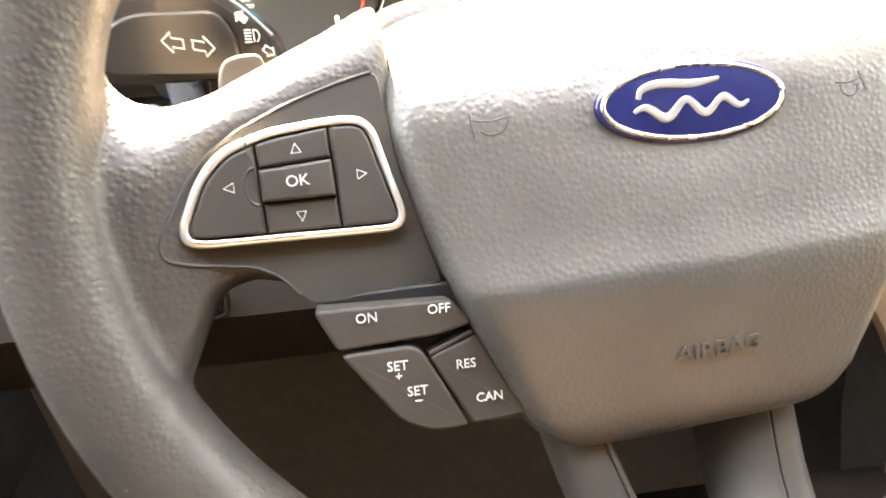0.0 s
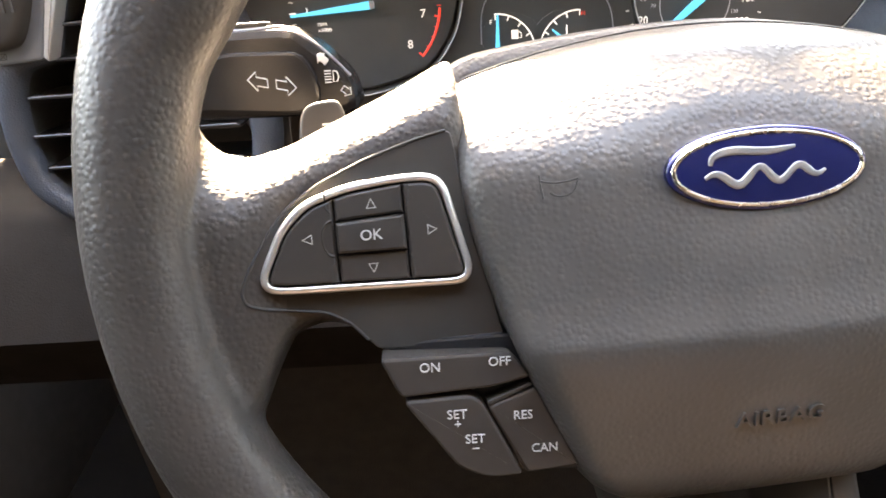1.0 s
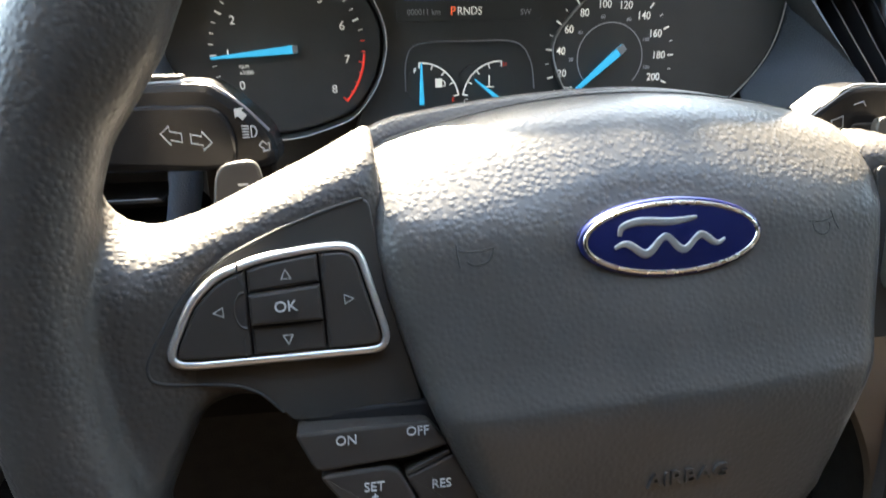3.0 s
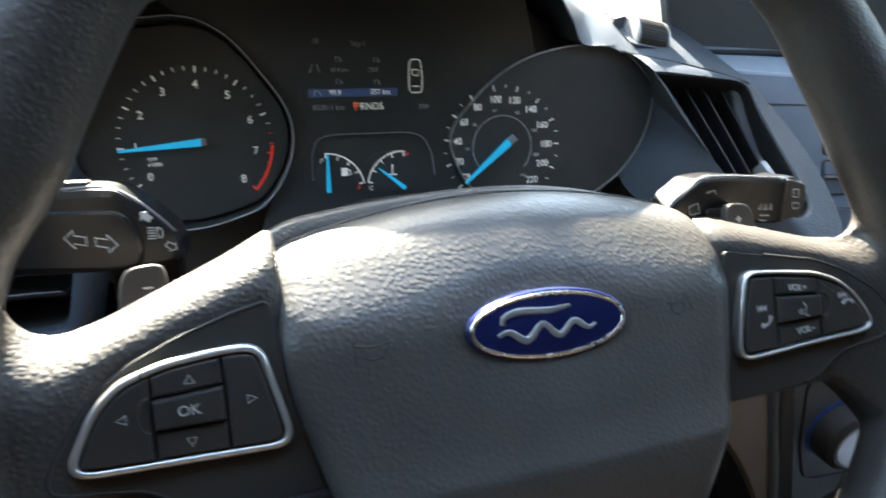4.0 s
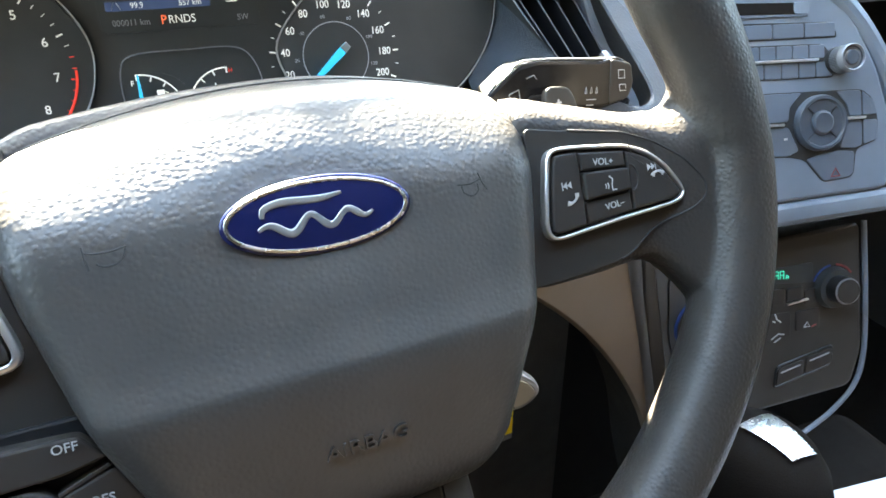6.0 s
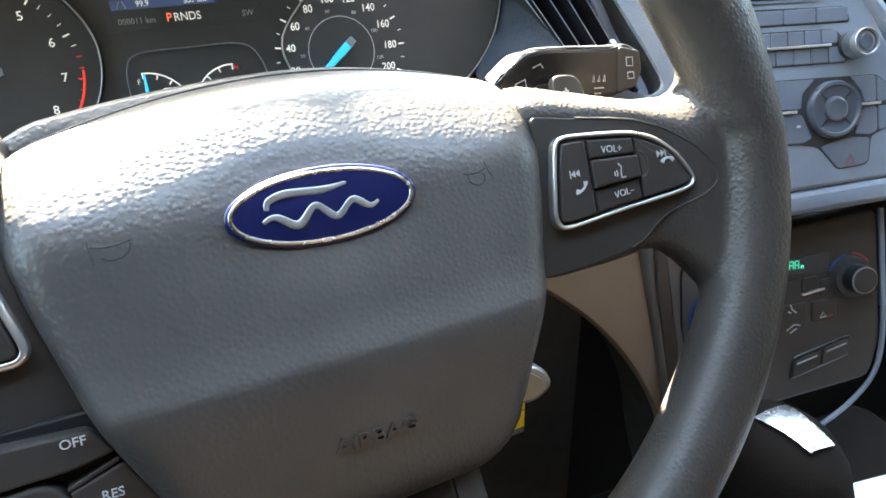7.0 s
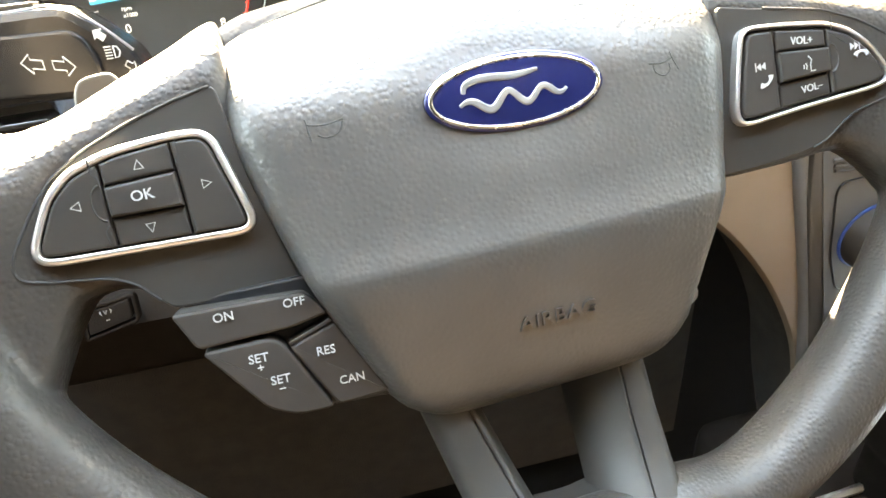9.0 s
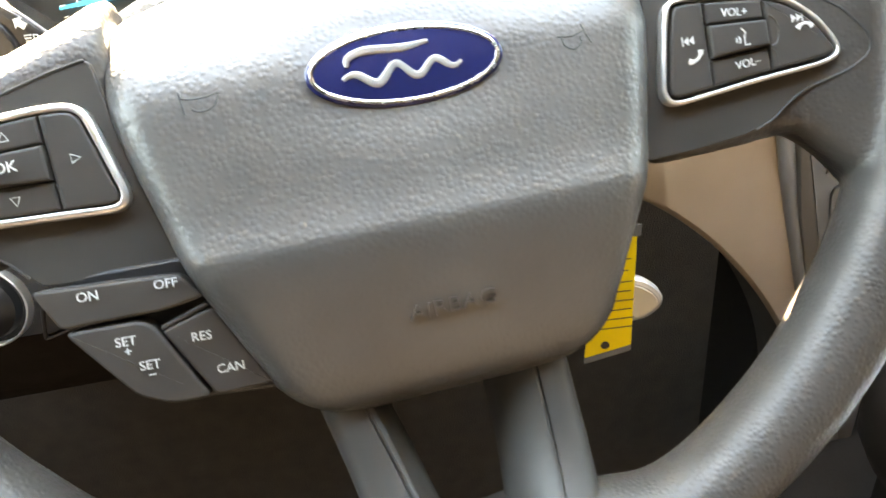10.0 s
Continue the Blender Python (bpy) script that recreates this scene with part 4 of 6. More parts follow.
part("car_outline", lines([[(0.0058 + 0.82 * x_, y_ - 0.0052) for x_, y_ in q_] for q_ in ([(p.x, p.y) for p in body_pts], [(0.0262, 0.0525), (0.0318, 0.0525), (0.0308, 0.0490), (0.0272, 0.0490), (0.0262, 0.0525)], [(0.0265, 0.0425), (0.0315, 0.0425)])], 0.00032, 0.0), GLOWPRINT, disp, "white car outline symbol")
lane = [[(-0.0330, 0.0325), (-0.0315, 0.0360)], [(-0.0285, 0.0325), (-0.0300, 0.0360)], [(-0.0345, 0.046), (-0.0325, 0.051)], [(-0.0285, 0.046), (-0.0300, 0.051)]]
part("lane_mark", lines(lane, 0.00025, 0.0), DIMPRINT, disp, "lane symbol")

for mx, my in ((-0.0175, 0.0535), (0.0055, 0.0530), (-0.0175, 0.0405), (0.0055, 0.0400)):
    mark = lines([[(mx - 0.0012, my - 0.0014), (mx - 0.0012, my + 0.0014), (mx + 0.0010, my + 0.0014), (mx + 0.0010, my - 0.0014)], [(mx + 0.0010, my + 0.0006), (mx + 0.0020, my), (mx + 0.0020, my - 0.0012)]], 0.00025, 0.0)
    part("trip_mark", mark, DIMPRINT, disp, "small trip symbol")

# binnacle hood round the cluster: an arch over the screen that sinks into the two gauge rings
def hood_mesh():
    base = catmull([(-0.200, 0.930, 0.215), (-0.222, 1.000, 0.212), (-0.213, 1.050, 0.205), (-0.175, 1.083, 0.190), (-0.134, 1.0985, 0.168), (-0.106, 1.1065, 0.156), (-0.084, 1.1060, 0.151), (-0.071, 1.1105, 0.148), (-0.060, 1.1145, 0.147), (-0.039, 1.1157, 0.147), (-0.016, 1.1146, 0.147),
                    (0.010, 1.1148, 0.147), (0.034, 1.1162, 0.149), (0.051, 1.1142, 0.160), (0.064, 1.1118, 0.180), (0.0757, 1.1066, 0.195), (0.0842, 1.098, 0.203), (0.0952, 1.085, 0.208), (0.1040, 1.0722, 0.2112), (0.121, 1.0712, 0.2112), (0.139, 1.068, 0.2165), (0.159, 1.051, 0.2165), (0.1635, 1.038, 0.2145), (0.158, 1.012, 0.209), (0.141, 0.989, 0.206), (0.122, 0.965, 0.206), (0.114, 0.930, 0.208)], 5, closed=False)
    rows = []
    for back, grow in ((0.105, -0.014), (0.060, -0.004), (0.020, 0.0), (0.004, 0.0), (0.0, 0.002), (-0.002, 0.005), (0.001, 0.009), (0.012, 0.014), (0.045, 0.020), (0.12, 0.024)):
        row = []
        for p in base:
            d = Vector((p.x + 0.032, p.y - 1.01)).normalized()
            slim = 1.0 - 0.85 * min(1.0, max(0.0, (p.x + 0.005) / 0.035)) if grow > 0 else min(1.0, max(-0.4, (0.118 - abs(p.x + 0.032)) / 0.02))
            row.append(Vector((p.x + d.x * grow * slim, p.z + back * (1.0 if back > 0.01 else slim), p.y + d.y * grow * slim)))
        rows.append(row)
    rows.append([Vector((q.x, 0.41, min(q.z, 1.088))) for q in rows[-1]])
    return loft(rows, closed=False)


solid("binnacle_hood", hood_mesh(), DASH, "black grained hood over the instrument cluster", "dashboard", car())

# dashboard top and front
def dash_mesh():
    rows = []
    for x in np.linspace(-0.46, 1.16, 60):
        crown = 0.016 * math.exp(-((x + 0.03) / 0.22) ** 2)
        prof = [(0.80, 1.060), (0.60, 1.072 + crown), (0.42, 1.078 + crown), (0.32, 1.074 + crown), (0.285, 1.062 + crown), (0.27, 1.040), (0.275, 1.0)]
        rows.append([Vector((x, y, z)) for y, z in prof])
    return loft(rows, closed=False)


solid("dashboard", dash_mesh(), DASH, "dark grey soft-grain dashboard", "dashboard", car(), kind="structure")

# ---- steering column, stalks and paddles ----
col = [[Vector((-0.02 + r * math.cos(a) * 1.25, y, z + r * math.sin(a))) for a in np.linspace(0, 2 * math.pi, 28, endpoint=False)] for y, z, r in ((0.055, 0.975, 0.040), (0.075, 0.968, 0.056), (0.13, 0.945, 0.062), (0.20, 0.915, 0.066), (0.26, 0.90, 0.066))]
column = solid("steering_column", loft(col), PLATE, "black plastic steering column shroud", "steering column", car())

# left stalk: fat rounded lever with a slanting cap
lever = thing("indicator_stalk", "black indicator stalk with white arrows and lamp symbols", "stalk", car(-0.158, 0.080, 1.008, 78, 0, 0))
sec = rounded([(-0.055, -0.0085), (0.006, -0.0095), (0.022, -0.0100), (0.0305, -0.007), (0.0275, 0.006), (0.017, 0.0172), (0.0075, 0.0250), (0.002, 0.0262), (-0.055, 0.0255)], 0.005, 5)
part("lever", slab(sec, -0.024, 0.000, 0.004), BARREL, lever, "fat rounded lever body")
part("inlay", slab(rounded([(-0.036, -0.0050), (0.004, -0.0078), (0.0140, -0.0066), (0.0150, 0.004), (0.0095, 0.0165), (-0.022, 0.0175), (-0.033, 0.0135), (-0.038, 0.000)], 0.006), -0.002, 0.0026, 0.0014), BARREL, lever, "raised arrow field")
# the highlight along the lever's edge, put in as a silver strip
part("edge_glint", sweep(catmull([(-0.050, 0.0240, -0.003), (-0.01, 0.0256, -0.003), (0.004, 0.0252, -0.003), (0.016, 0.0175, -0.003), (0.027, 0.006, -0.003)], 5, closed=False), 0.0006, 8), SILVER, lever, "thin silver strip painted as the edge's glint")
part("ridge", box(-0.030, -0.004, 0.0262, 0.0282, -0.010, -0.003, 0.0008), PLATE, lever, "raised ridge on the upper edge")
for x, d_, up in ((-0.0090, -1, 0.0040), (0.0014, 1, 0.0040)):
    sh = [(0.0048, 0.0), (0.0008, 0.0042), (0.0008, 0.0019), (-0.0040, 0.0019), (-0.0040, -0.0019), (0.0008, -0.0019), (0.0008, -0.0042)]
    part("arrow_mark", lines([[(x + 0.88 * d_ * p[0], 0.88 * p[1] + up - 0.20 * (x + d_ * p[0])) for p in sh]], 0.00030, 0.0028, closed=True), PRINT, lever, "white outlined arrow")
lamp = [[(0.0212, 0.0026), (0.0229, 0.0022), (0.0237, 0.0000), (0.0229, -0.0022), (0.0212, -0.0026), (0.0212, 0.0026)]] + [[(0.0172, 0.0026 - 0.0013 * k), (0.0203, 0.0026 - 0.0013 * k)] for k in range(5)]
lamp = [[(0.0018 + 0.88 * x, 0.0062 + 0.85 * y) for x, y in q_] for q_ in lamp]
part("lamp_mark", lines(lamp, 0.00026, 0.0002), PRINT, lever, "white headlamp symbol")
arrow = [(0.0, 0.0030), (0.0030, 0.0004), (0.0015, 0.0004), (0.0015, -0.0026), (-0.0015, -0.0026), (-0.0015, 0.0004), (-0.0030, 0.0004)]
bm = slab([Vector((0.0168, 0.0132)) + Matrix.Rotation(radians(48), 2) @ Vector(p) * 0.9 for p in arrow], 0.0, 0.0004, 0.0001)
join(bm, lines([[Vector((0.0252, 0.0002)) + Matrix.Rotation(radians(232), 2) @ Vector(p) * 0.75 for p in arrow]], 0.00026, 0.0002, closed=True))
part("twist_mark", bm, PRINT, lever, "white twist arrows")
stem = thing("stalk_mount", "black round stalk mount on the steering column", "stalk", car(-0.150, 0.088, 0.982, 78))
part("stem", box(-0.014, 0.016, -0.006, 0.020, -0.028, -0.012, 0.004), SHADEDTRIM, stem)

# paddles behind the spokes
for sg, lab in ((-1, "–"), (1, "+")):
    pd = thing("shift_paddle", "grey plastic gear paddle marked " + ("minus" if sg < 0 else "plus"), "paddle", WHEEL @ pose(sg * 0.1335, 0.0305, -0.047), group="gear paddles")
    outl = rounded([(sg * -0.008, -0.020), (sg * 0.0115, -0.020), (sg * 0.0085, 0.003), (sg * 0.0055, 0.0075), (sg * -0.0055, 0.0085), (sg * -0.0075, 0.004)], 0.004)
    part("blade", slab(outl, -0.004, 0.0, 0.001), PLATE, pd, "rounded paddle blade")
    letters(lab, 0.004, sg * -0.001, 0.0, 0.0003, PRINT, pd, bold=0.0002)

# right stalk: wiper lever with a faceted tip
wiper = thing("wiper_stalk", "black wiper stalk with white wiper symbols", "stalk", car(0.139, 0.078, 1.0100, 78, 0, 0) @ pose(0, 0, 0, 0, 0, -3.5))
sec = rounded([(-0.046, -0.0075), (-0.040, 0.001), (-0.026, 0.0125), (-0.014, 0.0145), (0.020, 0.0135), (0.028, 0.0155), (0.036, 0.012), (0.0385, 0.002), (0.036, -0.006), (0.022, -0.010), (0.010, -0.0100), (-0.012, -0.0065), (-0.030, -0.0065)], 0.003, 4)
part("lever", slab(sec, -0.020, 0.0, 0.0022), BARREL, wiper, "faceted lever body")
# silver strip in place of the shine on the wiper lever's top edge
part("edge_glint", sweep(catmull([(-0.044, -0.008, -0.002), (-0.040, 0.001, -0.002), (-0.027, 0.0122, -0.002), (-0.014, 0.0145, -0.002), (0.024, 0.0140, -0.002)], 5, closed=False), 0.0005, 8), SILVER, wiper, "silver strip painted as the upper edge's glint")
part("tip", slab(rounded([(0.024, -0.008), (0.024, 0.0140), (0.036, 0.0115), (0.0378, 0.002), (0.035, -0.0055)], 0.002), -0.019, 0.0008, 0.001), BUTTON, wiper, "ribbed tip ring")
part("pad", slab(rounded([(-0.021, -0.0055), (-0.021, -0.002), (-0.006, -0.001), (-0.002, -0.0055)], 0.003), -0.003, 0.0010, 0.0008), PIANO, wiper, "raised centre button")
part("wiper_mark", lines([[(0.028, 0.0085), (0.0315, 0.0085), (0.032, 0.0045), (0.0285, 0.0045), (0.028, 0.0085)], [(0.029, 0.0015), (0.0325, 0.0015), (0.033, -0.0015), (0.0295, -0.0015), (0.029, 0.0015)]], 0.00028, 0.0012), DIMPRINT, wiper, "white rear wiper symbols")
part("wash_mark", lines([[(0.0100 + 0.0030 * k, -0.0022), (0.0108 + 0.0030 * k, 0.0010), (0.0112 + 0.0030 * k, -0.0020), (0.0100 + 0.0030 * k, -0.0022)] for k in range(3)] + [[(0.011, -0.0052), (0.0165, -0.0052)], [(0.011, -0.0078), (0.015, -0.0078)]], 0.00024, 0.0002), DIMPRINT, wiper, "white wash symbols")
part("front_wiper_mark", lines([[(-0.031, -0.001), (-0.026, 0.001), (-0.025, -0.004), (-0.030, -0.005), (-0.031, -0.001)], [(-0.022, 0.006), (-0.018, 0.0075), (-0.0165, 0.0055)]], 0.00026, 0.0002), DIMPRINT, wiper, "white front wiper symbol")

# ---- vents ----
VR = car(0.19, 0.164, 1.025, 39.8)
vr = thing("air_vent", "dark angled air vent with long slats", "air vent", VR)
part("duct", slab([(-0.010, 0.030), (0.024, 0.028), (0.032, -0.050), (0.010, -0.046), (0.000, -0.020)], -0.058, -0.042, 0.001), DARKPRINT, vr)
for t in (0.14, 0.37, 0.60, 0.83):
    top, bot = Vector((-0.0355, 0.0440)).lerp(Vector((0.0225, 0.0350)), t), Vector((-0.0170, -0.0300)).lerp(Vector((0.0290, -0.0600)), t)
    d_ = (bot - top).normalized()
    nrm = Vector((-d_.y, d_.x))
    quad = []
    for z_, w_, o_ in ((-0.006, 0.0005, 0.0), (-0.008, 0.0011, 0.0006), (-0.036, 0.0014, 0.010)):
        quad.append([Vector((q.x + nrm.x * (o_ + s * w_), q.y + nrm.y * (o_ + s * w_), z_)) for q, s in ((top, 1), (bot, 1), (bot, -1), (top, -1))])
    part("slat", loft(quad), PIANO, vr, "slim black slat")
part("slider", box(-0.0022, 0.0022, -0.006, 0.006, -0.004, 0.006, 0.0015), SILVER, vr, "silver vent slider").data.transform(pose(0.011, -0.0325, 0, 0, 0, 15))

# left vent: wide slats behind a grey bezel with a thumb wheel
VL = car(-0.305, 0.190, 0.99, 82)
vl = thing("air_vent", "dark outboard air vent with flat louvres and grey bezel", "air vent", VL)
hole = rounded([(0.042, 0.080), (0.060, 0.0695), (0.078, 0.045), (0.096, 0.0), (0.098, -0.040), (0.090, -0.074), (-0.012, -0.076), (-0.029, -0.060), (-0.0325, -0.038), (-0.0315, -0.018), (-0.028, -0.004), (-0.0225, 0.005), (-0.004, 0.0085), (0.010, 0.046), (0.020, 0.078)], 0.008, 4)
rows = []
for d, z in ((-0.016, -0.020), (-0.0155, -0.006), (-0.013, -0.0005), (-0.009, 0.0018), (-0.004, 0.0012), (-0.001, -0.0010), (0.0, -0.005), (0.0005, -0.010)):
    rows.append([Vector((p.x, p.y, z)) for p in (inset(hole, d) if d else hole)])
part("surround", loft(rows, caps=False), DASH, vl, "rounded grey vent surround", angle=60)
part("duct", slab(inset(hole, -0.002), -0.08, -0.06, 0.001), DARKPRINT, vl)
part("duct_wall", loft([[Vector((p.x, p.y, z)) for p in inset(hole, 0.0005)] for z in (-0.0095, -0.062)], caps=False), DARKPRINT, vl, "black duct wall")
for k, zz in enumerate((0.0575, 0.0465, 0.0280, 0.0095, -0.0110, -0.0335, -0.0530)):
    deep = 0.0040 if k == 0 else 0.0009
    x0 = lerp_table([(-0.075, -0.010), (-0.055, -0.028), (-0.03, -0.032), (0.004, -0.024), (0.010, -0.003), (0.046, 0.010), (0.08, 0.02)], zz)
    lv = part("louvre", box(x0, 0.058 if k == 0 else 0.074 if zz > 0.03 else 0.092, zz - deep, zz + deep, -0.045, -0.004, 0.0006), PIANO, vl, "black louvre")
    part("edge", sweep([(x0 + 0.001, zz + deep * 0.5, -0.0042), (0.058 if k == 0 else 0.073 if zz > 0.03 else 0.090, zz + deep * 0.5 + 0.001, -0.0042)], 0.0006 if k else 0.0022, 8), DASHGREY if k else SILVER, lv, "light front edge")
part("plate", slab(rounded([(-0.070, 0.085), (0.0190, 0.085), (0.0060, 0.0455), (-0.0060, 0.0105), (-0.030, 0.0085), (-0.070, 0.010)], 0.003), -0.006, 0.005, 0.002), DASHGREY, vl, "light grey bezel corner")
part("edge_strip", slab(rounded([(0.0150, 0.085), (0.0235, 0.085), (0.0112, 0.0455), (-0.0035, 0.0095), (-0.0062, 0.0120), (0.0045, 0.0455)], 0.001), -0.006, 0.0056, 0.0010), RAIL, vl, "pale edge of the bezel corner")
part("thumb_wheel", slab(rounded([(-0.050, 0.084), (0.0040, 0.084), (-0.0010, 0.0465), (-0.0090, 0.0280), (-0.0155, 0.0185), (-0.024, 0.0165), (-0.050, 0.018)], 0.006), 0.002, 0.014, 0.005), BUTTON, vl, "dark thumb wheel", angle=60)
part("print_mark", lines([[(-0.030, 0.0118), (-0.0262, 0.0118), (-0.0262, 0.0150), (-0.030, 0.0150), (-0.030, 0.0118)], [(-0.030, 0.0118), (-0.0262, 0.0150)], [(-0.030, 0.0150), (-0.0262, 0.0118)]], 0.0002, 0.0051), DARKPRINT, vl, "small printed square")
for k in range(9):
    x_ = -0.046 + 0.0048 * k
    part("rib", sweep([(x_, 0.082, 0.0138), (x_ - 0.002, 0.036, 0.0138)], 0.0011, 6), BUTTON, vl)

# pod beside the hood, with the vent's thumb wheel on it
pod = [[Vector(p) for p in catmull(row, 4, closed=False)] for row in (
    [(x, 0.43, 1.086) for x in (0.040, 0.070, 0.100, 0.120, 0.140, 0.165, 0.190, 0.215, 0.245)],
    [(0.040, 0.360, 1.1300), (0.070, 0.360, 1.1270), (0.100, 0.360, 1.1220), (0.120, 0.360, 1.1190), (0.140, 0.360, 1.1150), (0.165, 0.360, 1.1100), (0.190, 0.360, 1.1040), (0.215, 0.360, 1.0980), (0.242, 0.360, 1.0905)],
    [(0.052, 0.270, 1.1270), (0.080, 0.270, 1.1165), (0.098, 0.270, 1.1085), (0.113, 0.270, 1.1020), (0.130, 0.270, 1.0970), (0.150, 0.270, 1.0925), (0.172, 0.270, 1.0875), (0.195, 0.270, 1.0820), (0.211, 0.270, 1.0760)],
    [(0.064, 0.225, 1.1195), (0.089, 0.233, 1.1060), (0.104, 0.236, 1.0955), (0.117, 0.238, 1.0880), (0.131, 0.238, 1.0840), (0.148, 0.237, 1.0805), (0.171, 0.236, 1.0760), (0.196, 0.233, 1.0705), (0.214, 0.232, 1.0648)],
    [(0.0700, 0.203, 1.1135), (0.0855, 0.2085, 1.1000), (0.0968, 0.2115, 1.0865), (0.1060, 0.2140, 1.0742), (0.121, 0.2135, 1.0725), (0.136, 0.2105, 1.0688), (0.161, 0.206, 1.0648), (0.191, 0.199, 1.0588), (0.2165, 0.190, 1.0518)],
    [(0.0700, 0.200, 1.1120), (0.0848, 0.2055, 1.0985), (0.0958, 0.2090, 1.0852), (0.1048, 0.2115, 1.0728), (0.121, 0.2112, 1.0708), (0.135, 0.2078, 1.0670), (0.160, 0.2035, 1.0632), (0.190, 0.1965, 1.0572), (0.2158, 0.1875, 1.0502)])]
pod_ob = solid("vent_pod", loft(pod, closed=False), DASH, "grained dash pod around the angled vent", "dashboard", car(), angle=60)
part("joint", sweep([p + Vector((0, -0.0006, -0.0003)) for p in pod[-1][19:]], 0.0010, 6), DARKPRINT, pod_ob, "dark joint line")
# the face round the vent: from gauge ring, joint and outer edge in to the hole, then back into the duct
around = [(0.137, 0.2073, 1.0665), (0.160, 0.2035, 1.0632), (0.190, 0.1965, 1.0572), (0.2158, 0.1875, 1.0502), (0.2265, 0.175, 1.037), (0.2345, 0.158, 1.0225), (0.2400, 0.135, 1.0030), (0.2400, 0.110, 0.981),
          (0.2280, 0.095, 0.968), (0.200, 0.098, 0.966), (0.150, 0.160, 0.972), (0.137, 0.1985, 0.988), (0.1553, 0.204, 1.0125), (0.1608, 0.210, 1.0385), (0.1570, 0.2125, 1.0495), (0.148, 0.2140, 1.0605)]
mouth = [(0.1465, 0.1866, 1.058), (0.1645, 0.1876, 1.0565), (0.1892, 0.1881, 1.0537), (0.212, 0.1865, 1.0498), (0.215, 0.172, 1.0365), (0.218, 0.152, 1.0195), (0.2215, 0.13, 1.0005), (0.221, 0.117, 0.9895),
         (0.2103, 0.1105, 0.9862), (0.1957, 0.1102, 0.9898), (0.1794, 0.1176, 0.9992), (0.1675, 0.1266, 1.0082), (0.1603, 0.1413, 1.0208), (0.1526, 0.1579, 1.0362), (0.1478, 0.1725, 1.0491), (0.1455, 0.1837, 1.0569)]
crown = [0.6, 0.4, 0.3, 0.1, 0.0, 0.0, 0.0, 0.0, 0.0, 0.0, 0.3, 0.5, 0.8, 0.9, 0.8, 0.7]
swell = [Vector(p).lerp(Vector(q), 0.5) + Vector((-0.0005, -0.001, 0.0035)) * k for p, q, k in zip(around, mouth, crown)]
out_loop, mid_loop, in_loop = catmull(around, 4), catmull(swell, 4), catmull(mouth, 4)
inward = Vector((0, 0.64, -0.768))
skin_rows = []
for t in (0.0, 0.15, 0.3, 0.45, 0.6, 0.75, 0.88, 0.96, 1.0):
    skin_rows.append([(1 - t) ** 2 * p + 2 * t * (1 - t) * c + t * t * q + inward * (0.0015 if t == 1.0 else 0.0) for p, c, q in zip(out_loop, mid_loop, in_loop)])
part("vent_surround", loft(skin_rows, caps=False), DASH, pod_ob, "grained face around the vent", angle=60)
slant = Vector((0.40, 0.80, -0.45))
part("duct_wall", loft([[q + (inward * 0.0015 if k == 0 else inward * 0.003 + slant * k) for q in in_loop] for k in (0, 0.002, 0.030)], caps=False), DARKPRINT, pod_ob, "black duct wall", angle=60)
wheelknob = thing("roller_control", "ribbed dark roller control for the vent", "roller control", car(0.1575, 0.2310, 1.0716, 20, 10, 8) @ Matrix.Scale(0.90, 4))
part("slot", slab(rounded([(-0.0185, -0.0185), (0.0175, -0.0185), (0.0170, 0.012), (-0.0195, 0.012)], 0.004), -0.006, 0.0035, 0.0008), DASH, wheelknob, "slot surround")
part("wheel", sweep([(-0.0130, 0, 0), (0.0130, 0, 0)], 0.0150, 48), PIANO, wheelknob, "ribbed roller")
bm = None
for k in range(44):
    bm = join(bm, box(-0.0128, 0.0128, -0.0006, 0.0006, 0.0146, 0.0157), pose(0, 0, 0, 360 / 44 * k))
part("ribs", bm, BUTTON, wheelknob, "ribs on the roller")
for sg in (-1, 1):
    part("cheek", sweep([(sg * 0.0131, 0, 0), (sg * 0.0147, 0, 0), (sg * 0.0155, 0, 0)], [0.0162, 0.0160, 0.0140], 48), SILVER, wheelknob, "glossy side cheek")
part("shoulder", loft([[Vector((-0.0225, 0.010, 0.002)), Vector((-0.0225, 0.026, 0.002)), Vector((-0.0225, 0.026, 0.008)), Vector((-0.0225, 0.012, 0.008))], [Vector((-0.0125, 0.004, 0.004)), Vector((-0.0125, 0.026, 0.004)), Vector((-0.0125, 0.026, 0.0150)), Vector((-0.0125, 0.008, 0.0150))]]), DASH, wheelknob, "raised shoulder beside the roller")
part("vent_mark", lines([[(0.022, -0.016), (0.030, -0.016), (0.030, -0.010), (0.022, -0.016)]], 0.0003, 0.0045), DIMPRINT, wheelknob, "small airflow mark")

# ---- centre stack: x right, y up its face, z towards the driver, from the dial's centre ----
STACK_M = car(0.377, 0.130, 0.955, 68.2, 0, -11.3)
stack = thing("centre_stack", "blue-grey centre stack with radio and climate controls", "centre stack", STACK_M)
rp = [(-0.178, 0.110), (-0.090, 0.106), (-0.012, 0.0985), (0.010, 0.086), (0.030, 0.060), (0.046, 0.030), (0.058, -0.010), (0.056, -0.056), (-0.13, -0.066)]
radio = part("radio_panel", slab(rounded(rp, 0.008), -0.03, 0.0, 0.003), STACK, stack, "smooth blue-grey radio panel")
part("disc_slot", slab(rounded([(-0.105, 0.0785), (-0.0105, 0.0765), (-0.0105, 0.0690), (-0.105, 0.0705)], 0.002), -0.004, 0.0006, 0.0004), SHADEDTRIM, radio, "dark disc slot")
